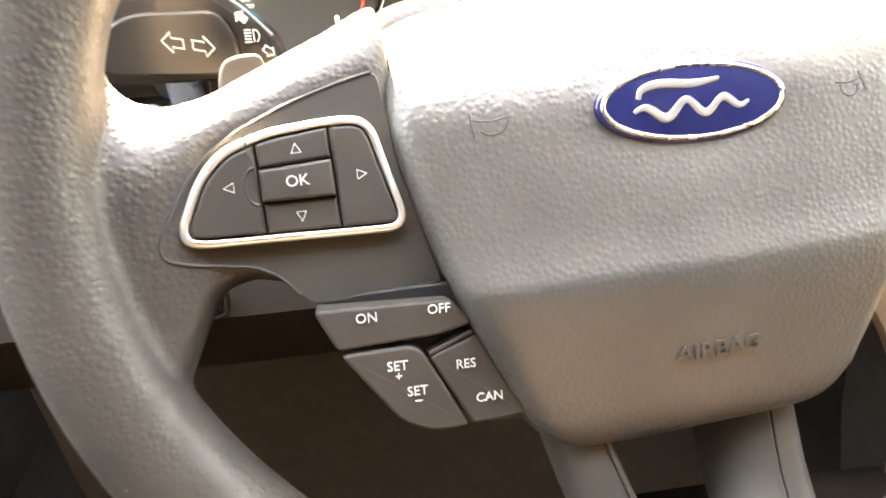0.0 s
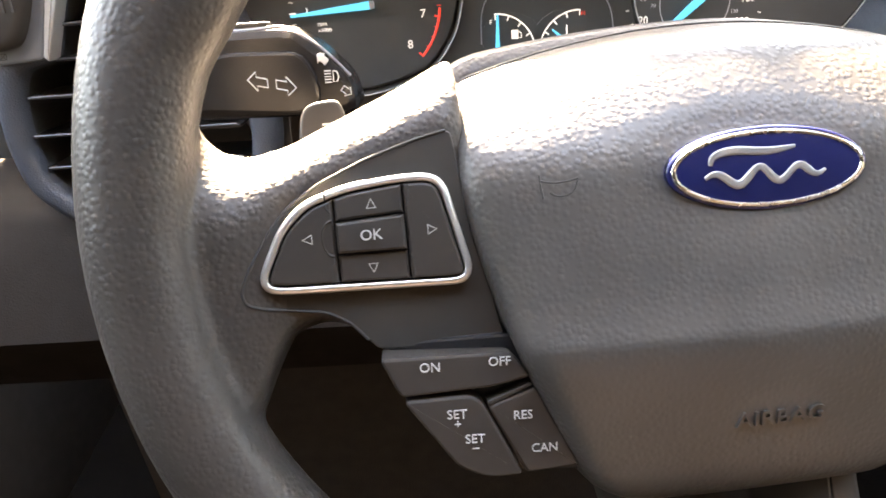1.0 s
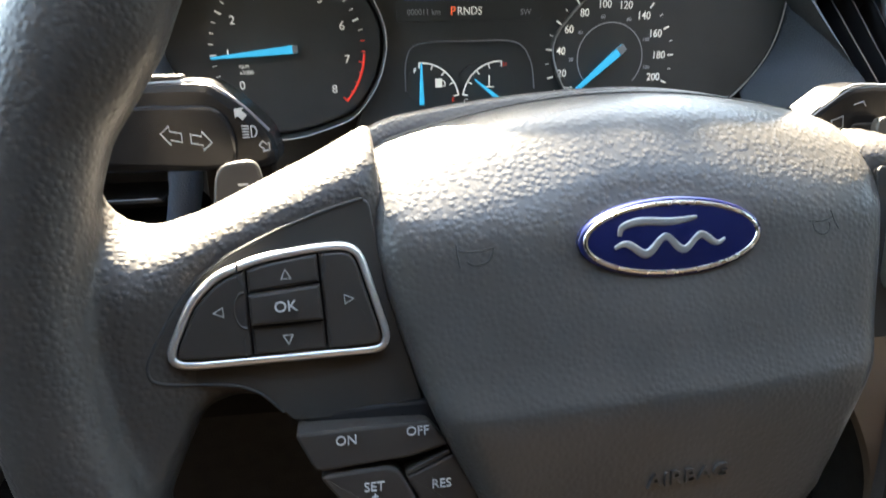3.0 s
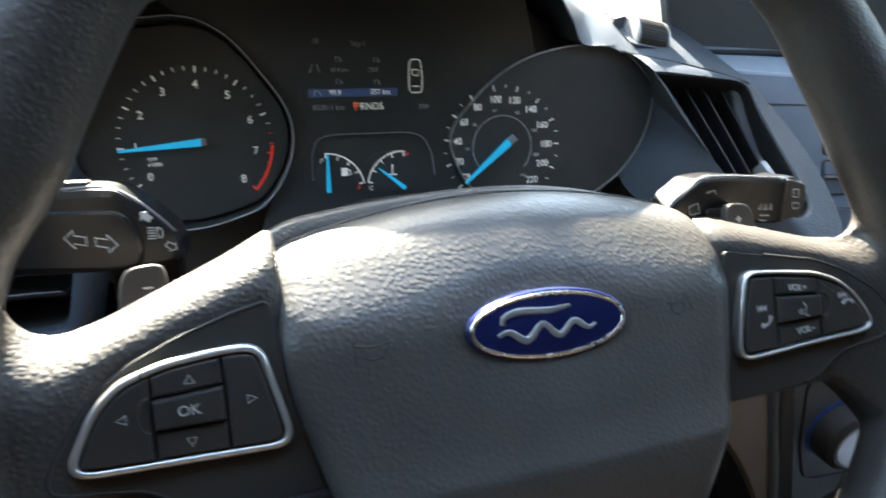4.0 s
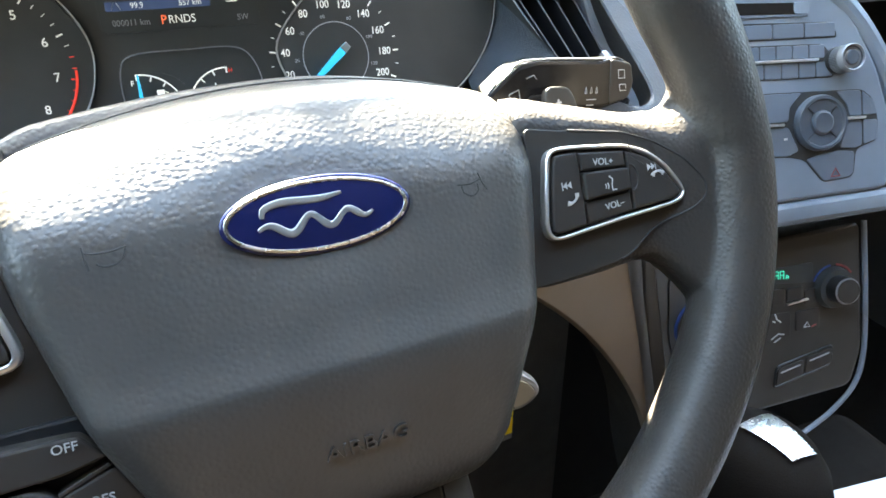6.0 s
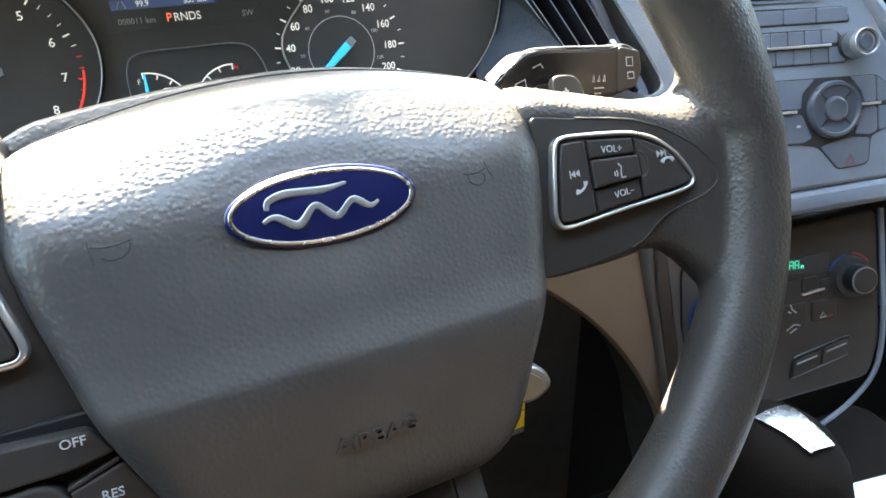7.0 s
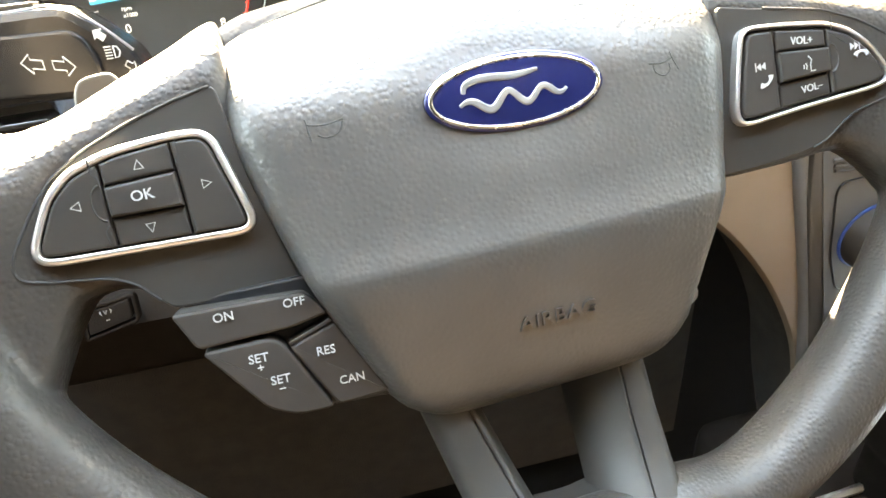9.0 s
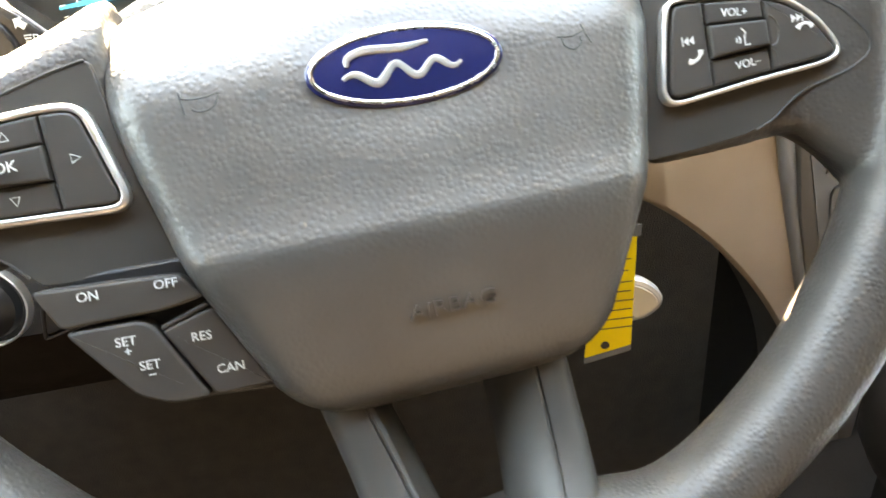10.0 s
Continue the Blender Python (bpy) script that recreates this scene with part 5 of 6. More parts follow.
part("slot_end", slab(rounded([(-0.0200, 0.0772), (-0.0085, 0.0770), (-0.0085, 0.0685), (-0.0200, 0.0688)], 0.003), -0.003, 0.0012, 0.0005), STACK, radio, "rounded slot end")
back = STACK_M.inverted().to_3x3() @ (CAR.to_3x3() @ Vector((0.0, 0.09, 0.016)))
crest = [Vector((x, y, -0.002)) for x, y in ((-0.176, 0.108), (-0.13, 0.1065), (-0.090, 0.1048), (-0.05, 0.101), (-0.012, 0.097), (0.002, 0.090))]
part("top_ledge", loft([[p + back * t + Vector((0, 0.004 * math.sin(math.pi * min(1.0, 2 * t)), 0)) for p in crest] for t in (0.0, 0.08, 0.2, 0.4, 0.7, 1.0)], closed=False), STACK, stack, "sunlit ledge above the radio", angle=50)
part("slot_edge", box(-0.105, -0.009, 0.0672, 0.0684, -0.001, 0.0010, 0.0004), STACKBTN, radio)


def key(parent, pts, mat=STACKBTN, z=0.0011, nm="key", r=0.002, label=""):
    return part(nm, slab(rounded(pts, r, 3), -0.004, z, 0.0006), mat, parent, label)


def rows_of(parent, x0, x1, y0, y1, n, skew=0.0):
    w = (x1 - x0) / n
    for k in range(n):
        a, b = x0 + k * w + 0.0003, x0 + (k + 1) * w - 0.0003
        key(parent, [(a, y0), (b, y0), (b + skew, y1), (a + skew, y1)], r=0.0012)


part("well", slab(inset(rounded([(-0.11, 0.0515), (0.0145, 0.0515), (0.0100, 0.0635), (-0.11, 0.0655)], 0.004), 0.0006), -0.004, 0.0005, 0.0003), DARKPRINT, radio)
rows_of(radio, -0.108, 0.0115, 0.0528, 0.0625, 5)
part("well", slab(inset(rounded([(-0.11, 0.0245), (0.0118, 0.0245), (0.0100, 0.040), (0.0025, 0.0490), (-0.11, 0.0500)], 0.004), 0.0006), -0.004, 0.0005, 0.0003), DARKPRINT, radio)
rows_of(radio, -0.108, 0.0035, 0.0388, 0.0478, 9)
rows_of(radio, -0.108, 0.0095, 0.0258, 0.0362, 9)
part("light_bar", box(-0.108, -0.0026, 0.0366, 0.0384, 0.0, 0.0032, 0.0006), SATIN, radio, "bright silver bar")
well = [(-0.10, 0.0175), (0.033, 0.0165), (0.0425, 0.0090), (0.0465, -0.007), (0.0455, -0.0210), (0.0290, -0.0265), (0.0275, -0.0435), (0.0235, -0.0465), (0.002, -0.0485), (-0.0125, -0.0315), (-0.0255, -0.0290), (-0.10, -0.0280)]
part("well", slab(inset(rounded(well, 0.004), 0.0006), -0.004, 0.0005, 0.0003), DARKPRINT, radio)
for pts in ([(-0.098, 0.0160), (-0.062, 0.0160), (-0.062, -0.0040), (-0.098, -0.0040)], [(-0.061, 0.0160), (-0.014, 0.0155), (-0.0235, 0.0060), (-0.0245, -0.0040), (-0.061, -0.0040)], [(-0.098, -0.0075), (-0.050, -0.0075), (-0.042, -0.0270), (-0.098, -0.0270)],
            [(-0.049, -0.0075), (-0.0245, -0.0075), (-0.0165, -0.0245), (-0.0245, -0.0278), (-0.041, -0.0272)], [(0.012, 0.0155), (0.0315, 0.0152), (0.0325, -0.0025), (0.0225, -0.0025), (0.0205, 0.0060)],
            [(0.0325, 0.0148), (0.0415, 0.0080), (0.0450, -0.0025), (0.0335, -0.0025)], [(0.0222, -0.0055), (0.0325, -0.0055), (0.0330, -0.0230), (0.0275, -0.0255), (0.0150, -0.0240)], [(0.0335, -0.0055), (0.0452, -0.0060), (0.0445, -0.0200), (0.0340, -0.0230)],
            [(-0.0110, -0.0310), (0.0, -0.0280), (0.014, -0.0260), (0.0270, -0.0275), (0.0262, -0.0425), (0.0230, -0.0455), (0.0025, -0.0473)]):
    key(radio, pts)
for x, y in ((-0.036, -0.0058), (0.027, -0.0040)):
    part("light_bar", box(x - 0.0072, x + 0.0072, y - 0.0010, y + 0.0010, 0.001, 0.0034, 0.0006), SATIN, radio, "short silver bar")
hz = [(0.0072, -0.0440), (0.0142, -0.0440), (0.0107, -0.0385)]
part("hazard_mark", lines([hz], 0.0006, 0.0026, closed=True), DIMRED, radio, "red warning triangle")
part("key_mark", box(-0.029, -0.0265, -0.0165, -0.0150, 0.002, 0.0026), PRINT, radio, "small white mark")
dial = part("dial", turned([(0.0001, -0.003), (0.0218, -0.003), (0.0218, 0.003), (0.0205, 0.0056), (0.0185, 0.0056), (0.0175, 0.0040), (0.0098, 0.0036), (0.0090, 0.0054), (0.0075, 0.0060), (0.0001, 0.0056)], 56), STACKDIAL, stack, "round control dial")
for a in (45, 135, 225, 315):
    part("groove", box(0.0098, 0.0175, -0.0002, 0.0002, 0.0032, 0.0044), PIANO, dial).data.transform(pose(0, 0, 0, 0, 0, a))
dial.matrix_basis = pose(-0.001, -0.006, 0) @ Matrix.Diagonal((0.90, 0.90, 1, 1))
vol = part("volume_knob", turned([(0.0001, 0), (0.0152, 0), (0.0152, 0.004), (0.0140, 0.006), (0.0140, 0.0160), (0.0001, 0.0160)], 64), PIANO, stack, "volume knob with ribbed silver ring")
part("ring", turned([(0.0120, 0.0150), (0.0149, 0.0150), (0.0149, 0.0195), (0.0146, 0.0210), (0.0139, 0.0216), (0.0131, 0.0212), (0.0127, 0.0190)], 64), SILVER, vol, "bright silver ring")
part("cap", turned([(0.0001, 0.0150), (0.0129, 0.0150), (0.0129, 0.0196), (0.0108, 0.0188), (0.0084, 0.0186), (0.0080, 0.0202), (0.0070, 0.0208), (0.0001, 0.0206)], 48), STACKDIAL, vol, "black dished cap")
bm = bmesh.new()
for k in range(48):
    join(bm, box(0.0138, 0.0151, -0.0005, 0.0005, 0.0055, 0.0152), pose(0, 0, 0, 0, 0, 7.5 * k))
part("ribs", bm, SILVER, vol)
part("panel_joint", box(-0.165, 0.006, 0.0858, 0.0866, -0.001, 0.0004), DARKPRINT, radio, "dark joint line")
vol.matrix_basis = pose(0.0128, 0.0362, 0) @ Matrix.Diagonal((0.62, 0.62, 0.76, 1))

# screen hood over the radio, and the upper sides of the stack
screen = thing("screen_hood", "dark recessed screen hood on the dash top", "screen", car(0.345, 0.235, 1.085, 72, 0, -8))
part("hood", ring(rounded([(-0.160, -0.030), (0.12, -0.030), (0.13, 0.055), (-0.172, 0.055)], 0.012), 0.006, -0.06, 0.012, 0.003), PIANO, screen, "grained hood rim")
part("glass", slab([(-0.155, -0.025), (0.115, -0.025), (0.125, 0.05), (-0.167, 0.05)], -0.05, -0.012, 0.001), SCREEN, screen, "dark screen glass")
part("side_rail", sweep(catmull([(-0.020, 0.100, -0.002), (0.018, 0.078, -0.004), (0.047, 0.044, -0.006), (0.064, 0.002, -0.006), (0.066, -0.050, -0.008)], 6, closed=False), 0.0075, 12), STACK, stack, "blue-grey side rail")
part("lip", box(-0.14, 0.066, -0.0085, 0.0085, -0.04, 0.008, 0.007, seg=4), STACK, stack, "rounded lip under the radio").data.transform(pose(0, -0.0675, -0.006, 0, 0, 3.5))

# climate panel below
CLIM = car(0.377, 0.105, 0.83, 70, 0, -11.3)
to_clim = STACK_M.inverted() @ CLIM
clim = part("climate_panel", slab(rounded([(-0.105, 0.028), (0.048, 0.044), (0.053, -0.058), (0.044, -0.088), (-0.105, -0.110)], 0.008), -0.03, 0.0, 0.003), PLATE, stack, "dark climate panel with green display")
clim.matrix_basis = to_clim
part("display", slab(rounded([(-0.070, 0.0030), (0.0078, 0.0000), (0.0078, 0.0155), (-0.070, 0.0100)], 0.002), -0.002, 0.0008, 0.0003), SCREEN, clim, "small dark display")
bm = None
for x, w, h in ((-0.0245, 0.0030, 0.0060), (-0.0200, 0.0030, 0.0060), (-0.0150, 0.0018, 0.0022)):
    for pts in ([(x, 0.0048), (x, 0.0048 + h)], [(x + w, 0.0048), (x + w, 0.0048 + h)], [(x, 0.0048 + h / 2), (x + w, 0.0048 + h / 2)], [(x, 0.0048 + h), (x + w, 0.0048 + h)]):
        bm = lines([pts], 0.00035, 0.0012, bm)
part("green_bars", bm, GREENLIT, clim, "green glowing bars")
for x, y, w, h in ((-0.050, -0.012, 0.024, 0.016), (-0.0215, -0.0095, 0.012, 0.012), (-0.0075, -0.0085, 0.013, 0.010), (0.006, -0.0120, 0.010, 0.012), (-0.050, -0.034, 0.026, 0.018), (-0.0215, -0.0330, 0.022, 0.020), (0.004, -0.0300, 0.020, 0.016)):
    key(clim, [(x - w / 2, y - h / 2), (x + w / 2, y - h / 2 + 0.0015), (x + w / 2, y + h / 2 + 0.0015), (x - w / 2, y + h / 2)], BUTTON, 0.0012)
part("light_bar", box(-0.0165, 0.0012, -0.0168, -0.0152, 0.0, 0.0026, 0.0005), SATIN, clim, "short silver bar").data.transform(pose(0, 0.003, 0, 0, 0, 9))
for pts in ([(-0.024, -0.022), (-0.0225, -0.026), (-0.019, -0.029)], [(-0.026, -0.0275), (-0.0235, -0.0285)], [(-0.027, -0.042), (-0.021, -0.038), (-0.016, -0.039)], [(-0.0245, -0.0445), (-0.019, -0.0412)], [(0.0005, -0.035), (0.003, -0.031), (0.0055, -0.0345), (0.0005, -0.035)]):
    part("air_mark", lines([pts], 0.0006, 0.0015), DIMPRINT, clim, "grey airflow symbol")
part("heat_mark", lines([[(0.007, -0.0350), (0.0110, -0.0335)]], 0.0007, 0.0015), DIMRED, clim, "red heated glass symbol")
for kx, ky in ((0.0255, -0.0060), (-0.085, -0.020)):
    kn = part("climate_knob", turned([(0.0001, 0), (0.0165, 0), (0.0150, 0.006), (0.0001, 0.006)], 48), FACE, stack, "black climate knob with silver ring")
    kn.matrix_basis = to_clim @ pose(kx, ky, 0)
    part("ring", turned([(0.0001, 0.006), (0.0108, 0.006), (0.0106, 0.0140), (0.0104, 0.0150), (0.0096, 0.0153), (0.0001, 0.0150)], 48), PIANO, kn, "black knob body")
    part("ring", turned([(0.0092, 0.0150), (0.0103, 0.0150), (0.0101, 0.0158), (0.0093, 0.0158)], 48), SILVER, kn, "thin silver ring")
    part("cap", turned([(0.0001, 0.0152), (0.0090, 0.0152), (0.0090, 0.0164), (0.0001, 0.0170)], 40), BUTTON, kn, "black cap")
    for a0, a1, m in ((100, 160, BLUELIT), (35, 85, DIMRED)):
        part("arc_mark", lines([[(0.0180 * math.cos(radians(a)), 0.0180 * math.sin(radians(a))) for a in np.linspace(a0, a1, 8)]], 0.0009, 0.0008), m, kn, "coloured temperature arc")
tray = part("seat_heater_switch", ring(rounded([(-0.0245, -0.0825), (0.0255, -0.0680), (0.0265, -0.0510), (-0.0215, -0.0640)], 0.004), 0.0012, -0.001, 0.0012, 0.0004), PIANO, stack, "pair of seat heater keys")
tray.matrix_basis = to_clim
for x, y in ((-0.0225, -0.0800), (0.0020, -0.0730)):
    k_ = key(tray, [(x, y), (x + 0.0225, y + 0.0062), (x + 0.0232, y + 0.0190), (x + 0.002, y + 0.0135)], BUTTON, 0.0015)
    part("light_bar", lines([[(x + 0.004, y + 0.0105), (x + 0.0205, y + 0.0152)]], 0.0007, 0.0018), SILVER, k_, "thin silver bar")

# silver rails on both flanks of the stack, and the dark flank with the start knob
for frame_m, rad, pts in ((CLIM, 0.0020, [(0.0503, 0.044, 0), (0.0535, -0.010, 0), (0.0541, -0.0576, 0), (0.0477, -0.0851, 0), (0.030, -0.1050, 0), (0.0064, -0.1205, 0), (-0.030, -0.140, 0)]), (car(), 0.0046, [(0.203, 0.107, 0.945), (0.212, 0.104, 0.900), (0.220, 0.104, 0.865), (0.233, 0.103, 0.815), (0.244, 0.102, 0.770), (0.258, 0.100, 0.70), (0.268, 0.098, 0.64)])):
    solid("stack_rail", sweep(catmull(pts, 8, closed=False), rad, 12, flat=1.0), STACK if rad < 0.003 else DASHGREY, "slim satin silver rail along the centre stack", "trim rail", frame_m, group="stack rails")
flank = rounded([(0.212, 0.925), (0.300, 0.925), (0.300, 0.62), (0.273, 0.62), (0.245, 0.77), (0.223, 0.86)], 0.003)
bm = slab(flank, -0.02, 0.0, 0.003)
bm.transform(pose(0, 0.097, 0, 90))
flank_ob = solid("stack_flank", bm, FLANK, "dark plastic flank of the centre stack", "dashboard", car())
for z in (0.8905, 0.8868, 0.8831):
    part("rib", sweep([(0.2310 + (0.8905 - z) * 0.4, 0.0968, z), (0.262, 0.0968, z - 0.0030)], 0.0012, 8), FLANK, flank_ob, "fine horizontal rib")
start = thing("start_knob", "round dark start knob with blue ring and silver edge", "knob", car(0.2760, 0.0962, 0.828, 90))
part("pocket", ring(rounded([(-0.038, 0.046), (0.030, 0.050), (0.030, -0.045), (-0.014, -0.045), (-0.028, -0.010)], 0.010), 0.0009, -0.01, 0.0006, 0.0003), PIANO, start, "rounded pocket edge")
part("blue_ring", turned([(0.0001, 0), (0.0245, 0), (0.0245, 0.0012), (0.0240, 0.0016), (0.0001, 0.0016)], 48), BLUELIT, start, "blue lit ring")
part("barrel", turned([(0.0001, 0.002), (0.0232, 0.001), (0.0225, 0.016), (0.0190, 0.019), (0.0001, 0.0185)], 48), BUTTON, start, "black barrel")
part("edge", turned([(0.0150, 0.0185), (0.0168, 0.0196), (0.0178, 0.0190)], 48), SILVER, start, "silver edge")

# knee panel with its arched opening under the column
def knee_meshes():
    pe = catmull([(0.06, 0.905, 0), (0.10, 0.895, 0), (0.126, 0.884, 0), (0.15, 0.867, 0), (0.18, 0.838, 0), (0.21, 0.799, 0), (0.235, 0.755, 0), (0.250, 0.715, 0), (0.262, 0.66, 0), (0.285, 0.58, 0)], 5, closed=False)

    def row(dx, y, lift, mix=0.0, z=0.0):
        return [Vector((p.x + dx, y, (1 - mix) * (p.y + lift) + mix * z)) for p in pe]
    front = loft([row(-0.02, 0.112, 0, 1.0, 0.965), row(0, 0.104, 0, 0.5, 0.945), row(0, 0.100, 0.004), row(0, 0.1015, 0.001), row(0, 0.105, -0.0005)], closed=False)
    inside = loft([row(0, 0.105, -0.0005), row(0, 0.112, 0.0), row(0.002, 0.16, 0.004)], closed=False)
    return front, inside


knee_front, knee_inside = knee_meshes()
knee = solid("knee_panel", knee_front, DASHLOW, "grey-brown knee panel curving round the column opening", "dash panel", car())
part("arch_lining", knee_inside, CARPET, knee, "black lining inside the arch")
solid("under_dash", box(-0.43, 0.30, 0.30, 0.34, 0.40, 0.95), CARPET, "black footwell lining below the dashboard", "footwell lining", car(), kind="structure")
# lower dash: its near-black colour carries the shade below the vent
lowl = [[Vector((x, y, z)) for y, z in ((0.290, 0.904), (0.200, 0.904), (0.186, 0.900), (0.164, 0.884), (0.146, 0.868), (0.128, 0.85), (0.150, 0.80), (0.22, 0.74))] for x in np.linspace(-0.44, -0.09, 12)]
solid("lower_dash", loft(lowl, closed=False), SHADEDTRIM, "lower dash panel beside the column, shade put into its near-black colour", "dash panel", car(), kind="structure")
head = thing("headlamp_switch", "round black headlamp switch with silver ring", "switch", car(-0.2425, 0.128, 0.8735, 76))
part("ring", ring([(0.0235 * math.cos(a), 0.0235 * math.sin(a)) for a in np.linspace(0, 2 * math.pi, 48, endpoint=False)], 0.0011, -0.003, 0.004, 0.0004), BRIGHT, head, "thin silver ring")
part("knob", turned([(0.0001, 0), (0.0190, 0), (0.0180, 0.006), (0.013, 0.011), (0.0001, 0.011)], 48), PIANO, head, "black rotary knob")
sw = thing("dash_switch", "small black push switch on the lower dash", "switch", car(-0.2030, 0.126, 0.860, 76))
part("key", slab(rounded([(-0.013, -0.009), (0.0125, -0.003), (0.0135, 0.009), (-0.010, 0.005)], 0.0025), -0.004, 0.0022, 0.0008), SHADEDTRIM, sw)
part("symbol", lines([[(-0.0030, 0.0048), (-0.0036, 0.0036), (-0.0028, 0.0024)], [(-0.0014, 0.0048), (-0.0006, 0.0026), (0.0004, 0.0050)], [(0.0020, 0.0054), (0.0028, 0.0044), (0.0022, 0.0030)], [(-0.0016, -0.0012), (0.0006, -0.0008)]], 0.00025, 0.0023), DIMPRINT, sw, "small white symbol")
part("surround", ring(rounded([(-0.0165, -0.0135), (0.016, -0.006), (0.017, 0.012), (-0.0125, 0.008)], 0.004), 0.0022, -0.004, 0.0014, 0.0006), SHADEDTRIM, sw)

# tilt lever and the hanging yellow tag
tl = thing("column_lever", "pale grey column adjusting lever with rounded end", "lever", car(0.0985, 0.042, 0.862, 84, 0, -8))
tab = rounded([(-0.040, -0.010), (0.006, -0.0135), (0.0165, -0.005), (0.0145, 0.003), (0.004, 0.0115), (-0.040, 0.012)], 0.007, 5)
part("arm", slab(tab, -0.006, 0.0, 0.0025), SILVER, tl, "rounded grey lever end")
part("face", slab(inset(tab, 0.0032), -0.001, 0.0005, 0.0004), RAIL, tl, "paler inset face")
tag = thing("hanging_tag", "yellow printed card tag hanging behind the wheel", "tag", car(0.0845, 0.040, 0.8655, 84, 0, -6))
part("card", slab(rounded([(-0.0115, -0.031), (0.0120, -0.026), (0.0150, 0.036), (-0.004, 0.036)], 0.0006, 2), 0.0, 0.0006, 0.0002), YELLOW, tag, "bright yellow card")
part("tape", slab([(-0.0055, 0.034), (0.0166, 0.033), (0.0168, 0.039), (-0.0045, 0.039)], 0.0005, 0.0010, 0.0002), STACKBTN, tag, "grey tape edge")
part("tape", slab([(-0.0118, -0.0342), (0.0118, -0.0290), (0.0118, -0.0258), (-0.0118, -0.0310)], 0.0005, 0.0010, 0.0002), STACKBTN, tag, "grey tape edge")
bm = None
for k, (w, y) in enumerate(((0.010, 0.027), (0.012, 0.022), (0.009, 0.016), (0.013, 0.010), (0.012, 0.005), (0.014, 0.0), (0.012, -0.005), (0.015, -0.010), (0.013, -0.015))):
    bm = join(bm, box(0.006 - w / 2 - 0.003, 0.006 + w / 2, y - 0.00025, y + 0.00025, 0.0006, 0.0008))
part("print_bars", bm, DARKPRINT, tag, "rows of dark print")
part("hole", turned([(0.0001, 0.0006), (0.0022, 0.0006), (0.0022, 0.0009), (0.0001, 0.0009)], 20), DARKPRINT, tag).data.transform(Matrix.Translation((-0.001, -0.0245, 0)))

# gear lever, console and paper
console = solid("centre_console", box(0.185, 0.50, -0.55, 0.12, 0.45, 0.655, 0.02, seg=4), SHADEDTRIM, "black centre console between the seats", "console", car())
gear = thing("gear_lever", "black gear knob with bright silver inlay", "gear lever", car(0.278, 0.025, 0.607))
kn = []
for z, rx, ry, oy in ((0.0, 0.016, 0.018, 0.0), (0.085, 0.016, 0.020, 0.0), (0.100, 0.026, 0.034, -0.004), (0.120, 0.035, 0.046, -0.006), (0.144, 0.036, 0.047, -0.006), (0.162, 0.033, 0.041, -0.004), (0.172, 0.027, 0.033, -0.003), (0.178, 0.018, 0.022, -0.002), (0.181, 0.007, 0.009, 0.0)):
    kn.append([Vector((rx * math.cos(a), oy + ry * math.sin(a), z)) for a in np.linspace(0, 2 * math.pi, 40, endpoint=False)])
part("knob", loft(kn), SHADEDTRIM, gear, "rounded black knob", angle=70)
CROWN = [(0.0, 0.1828), (0.012, 0.1822), (0.020, 0.1800), (0.028, 0.1772), (0.036, 0.1690), (0.040, 0.1628), (0.046, 0.1410)]
inl = []
for t in np.linspace(0, 1, 15):
    y = 0.010 - 0.036 * t
    w, mid_x = 0.0135 - 0.0035 * t, -0.0030 + 0.0060 * t
    row = []
    for s in np.linspace(-1, 1, 9):
        row.append(Vector((mid_x + s * w, y, lerp_table(CROWN, math.hypot((y + 0.003), (mid_x + s * w) * 1.22)) + 0.0012)))
    inl.append(row)
part("inlay", loft(inl, closed=False), CHROME, gear, "bright silver inlay", angle=60)
gate = rounded([(-0.058, -0.15), (0.050, -0.15), (0.050, 0.016), (-0.058, 0.010)], 0.006, 5)
part("gate_frame", ring(gate, 0.0055, 0.040, 0.0535, 0.0022), BRIGHT, gear, "bright gate frame").data.transform(pose(0, 0, 0, 9))
solid("paper_sheet", slab([(-0.075, -0.105), (0.075, -0.105), (0.075, 0.105), (-0.075, 0.105)], 0.0, 0.0015, 0.0003), PAPER, "white printed sheet lying on the console", "paper", car(0.4556, -0.068, 0.6565, 0, 0, -6))

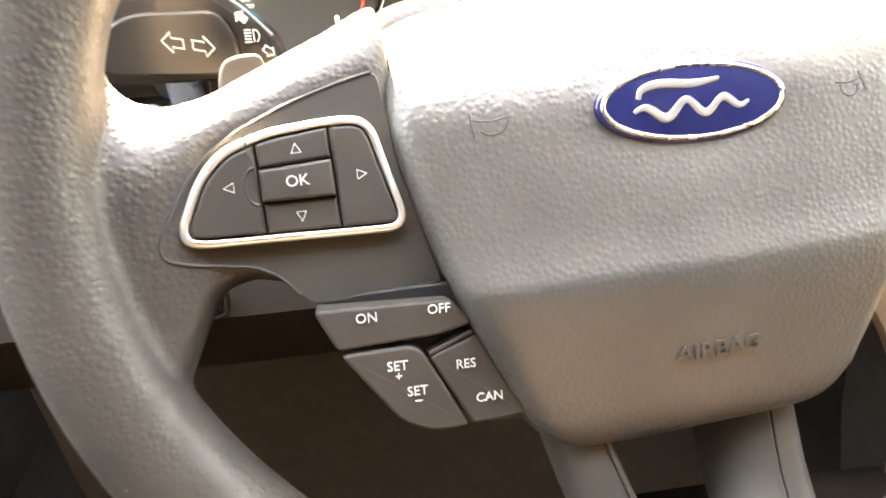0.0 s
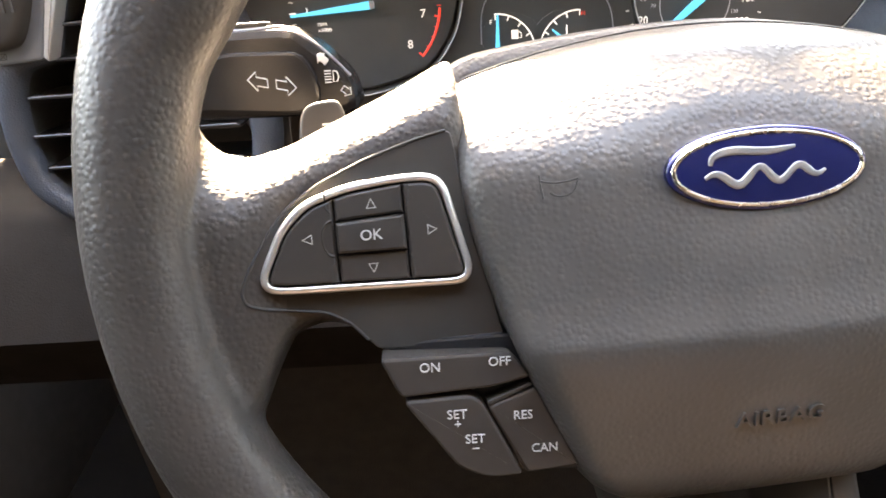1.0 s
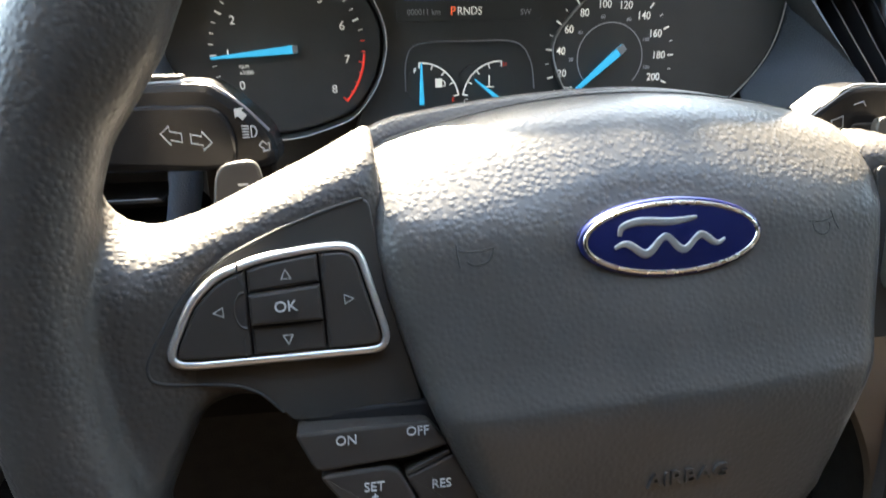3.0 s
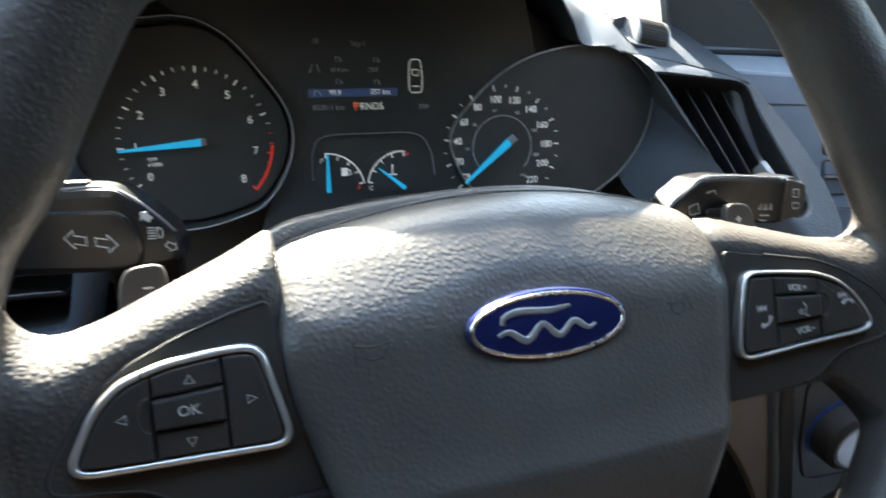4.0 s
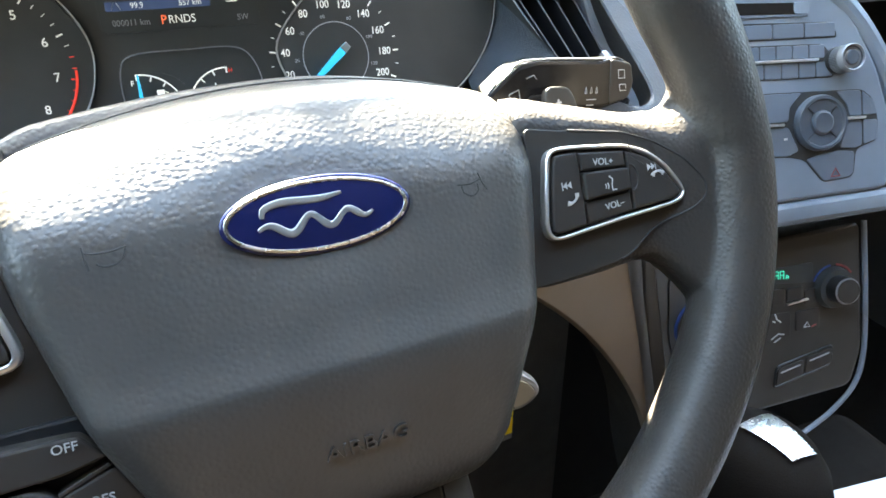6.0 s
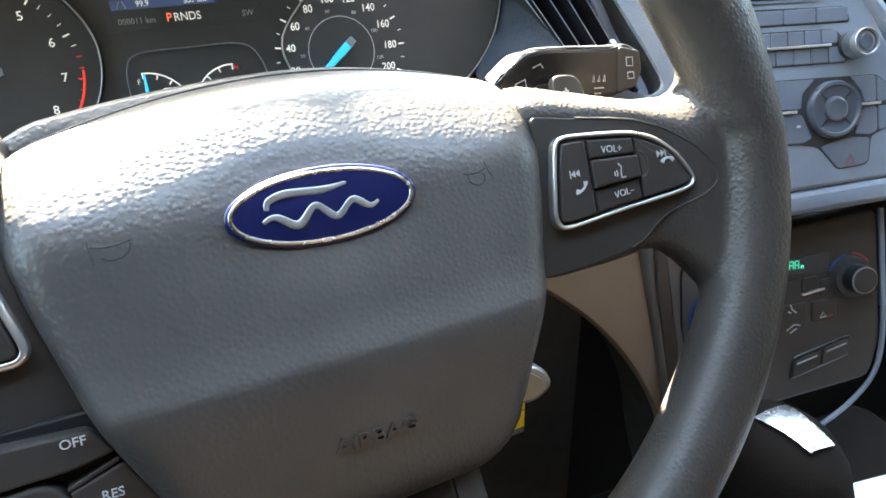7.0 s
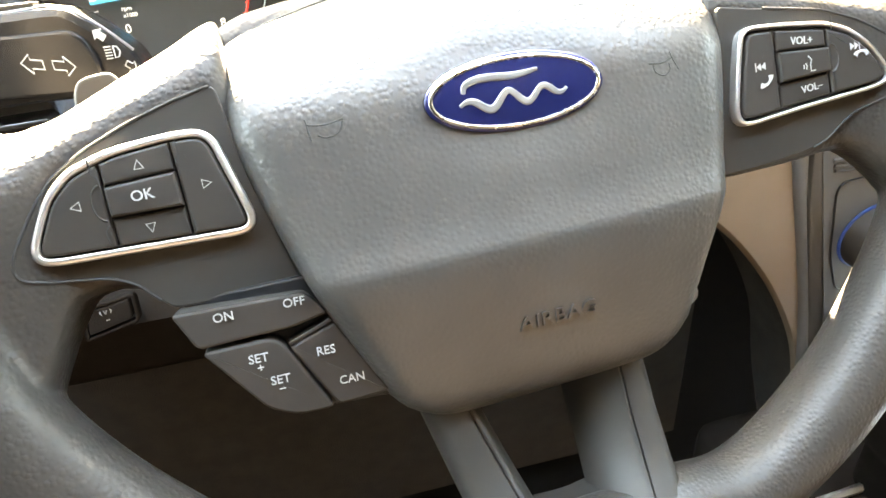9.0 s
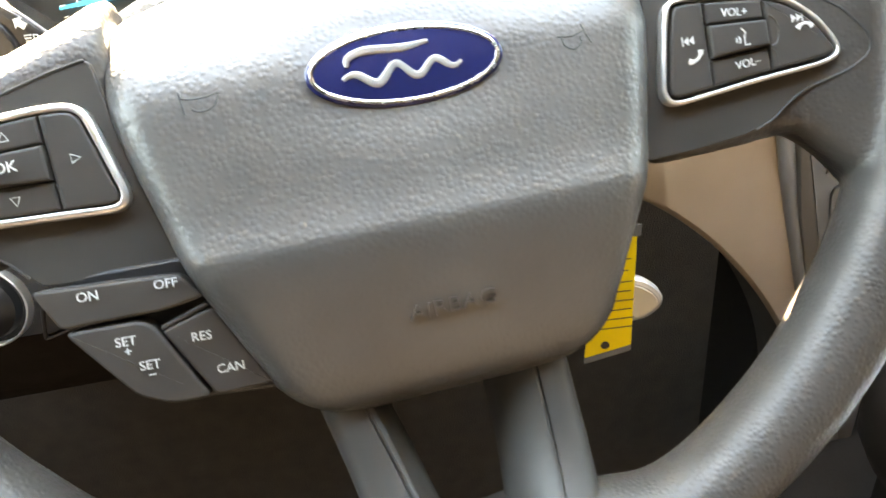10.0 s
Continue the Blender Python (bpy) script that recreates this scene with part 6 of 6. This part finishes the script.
# ---- cabin shell (unseen, cut to shape the light), windows and the ground outside ----
shell = dict(kind="structure")
solid("floor", box(-0.75, 1.20, -1.6, 0.9, 0.33, 0.36), FLOORDARK, "unseen cabin floor, near-black to cut bounced sunlight", "floor", car(), **shell)
# unseen roof; its opening is added to light the wheel from above
roof_bm = box(-0.66, 1.14, 0.04, 0.10, 1.60, 1.63)
roof_bm = box(-0.66, 1.14, -1.2, -0.20, 1.60, 1.63, bm=roof_bm)
roof_bm = box(-0.66, -0.56, -0.20, 0.04, 1.60, 1.63, bm=roof_bm)
roof_bm = box(0.60, 1.14, -0.20, 0.04, 1.60, 1.63, bm=roof_bm)
solid("roof", roof_bm, TRIM, "unseen pale headlining with an opening added for sky light", "roof", car(), **shell)
# unseen door sides: the sills are set high to hold back window light
for nm, x, sill in (("wall_west", -0.66, 1.14), ("wall_east", 1.14, 1.30)):
    solid(nm, box(x - 0.03, x + 0.03, -1.6, 0.80, 0.33, sill, 0.01), DARKTRIM, "unseen dark door side, sill height set to limit side light", "door", car(), **shell)
# added side walls that close off the light behind the wheel
for nm, x in (("wall_rear_west", -0.66), ("wall_rear_east", 1.14)):
    solid(nm, box(x - 0.03, x + 0.03, -1.17, -0.22, 1.14 if x < 0 else 1.30, 1.60), DARKTRIM, "unseen dark wall added to cut light from behind", "wall", car(), **shell)
# added back wall: blocks rear light, returns a faint brown bounce
solid("wall_south", box(-0.69, 1.17, -1.23, -1.17, 0.33, 1.62), REARBOUNCE, "unseen brown back wall that cuts rear light and sets the warm bounce", "wall", car(), **shell)
solid("wall_north", box(-0.69, 1.17, 0.80, 0.86, 0.33, 1.07), DARKTRIM, "firewall below the windscreen", "wall", car(), **shell)
for nm, x in (("pillar_west", -0.63), ("pillar_east", 1.11)):
    solid(nm, sweep([(x, 0.82, 1.05), (x + (0.03 if x < 0 else -0.03), 0.10, 1.60)], 0.045, 10), TRIM, "light windscreen pillar", "pillar", car(), **shell)
    solid("rear_" + nm, sweep([(x, -0.62, 1.05), (x + (0.03 if x < 0 else -0.03), -0.60, 1.60)], 0.06, 10), TRIM, "light door pillar", "pillar", car(), **shell)
pane = bmesh.new()
pane.faces.new([pane.verts.new(p) for p in ((-0.62, 0.83, 1.07), (1.10, 0.83, 1.07), (1.06, 0.10, 1.61), (-0.58, 0.10, 1.61))])
ws = solid("window_1", pane, BACKGLASS, "clear windscreen glass", "window", car(), smooth=False, **shell)
ws.visible_shadow = False
gb = bmesh.new()
gb.faces.new([gb.verts.new(p) for p in ((-600, -600, 0), (600, -600, 0), (600, 600, 0), (-600, 600, 0))])
solid("ground", gb, ASPHALT, "pale sunlit asphalt of the car park", "ground", None, smooth=False, **shell)
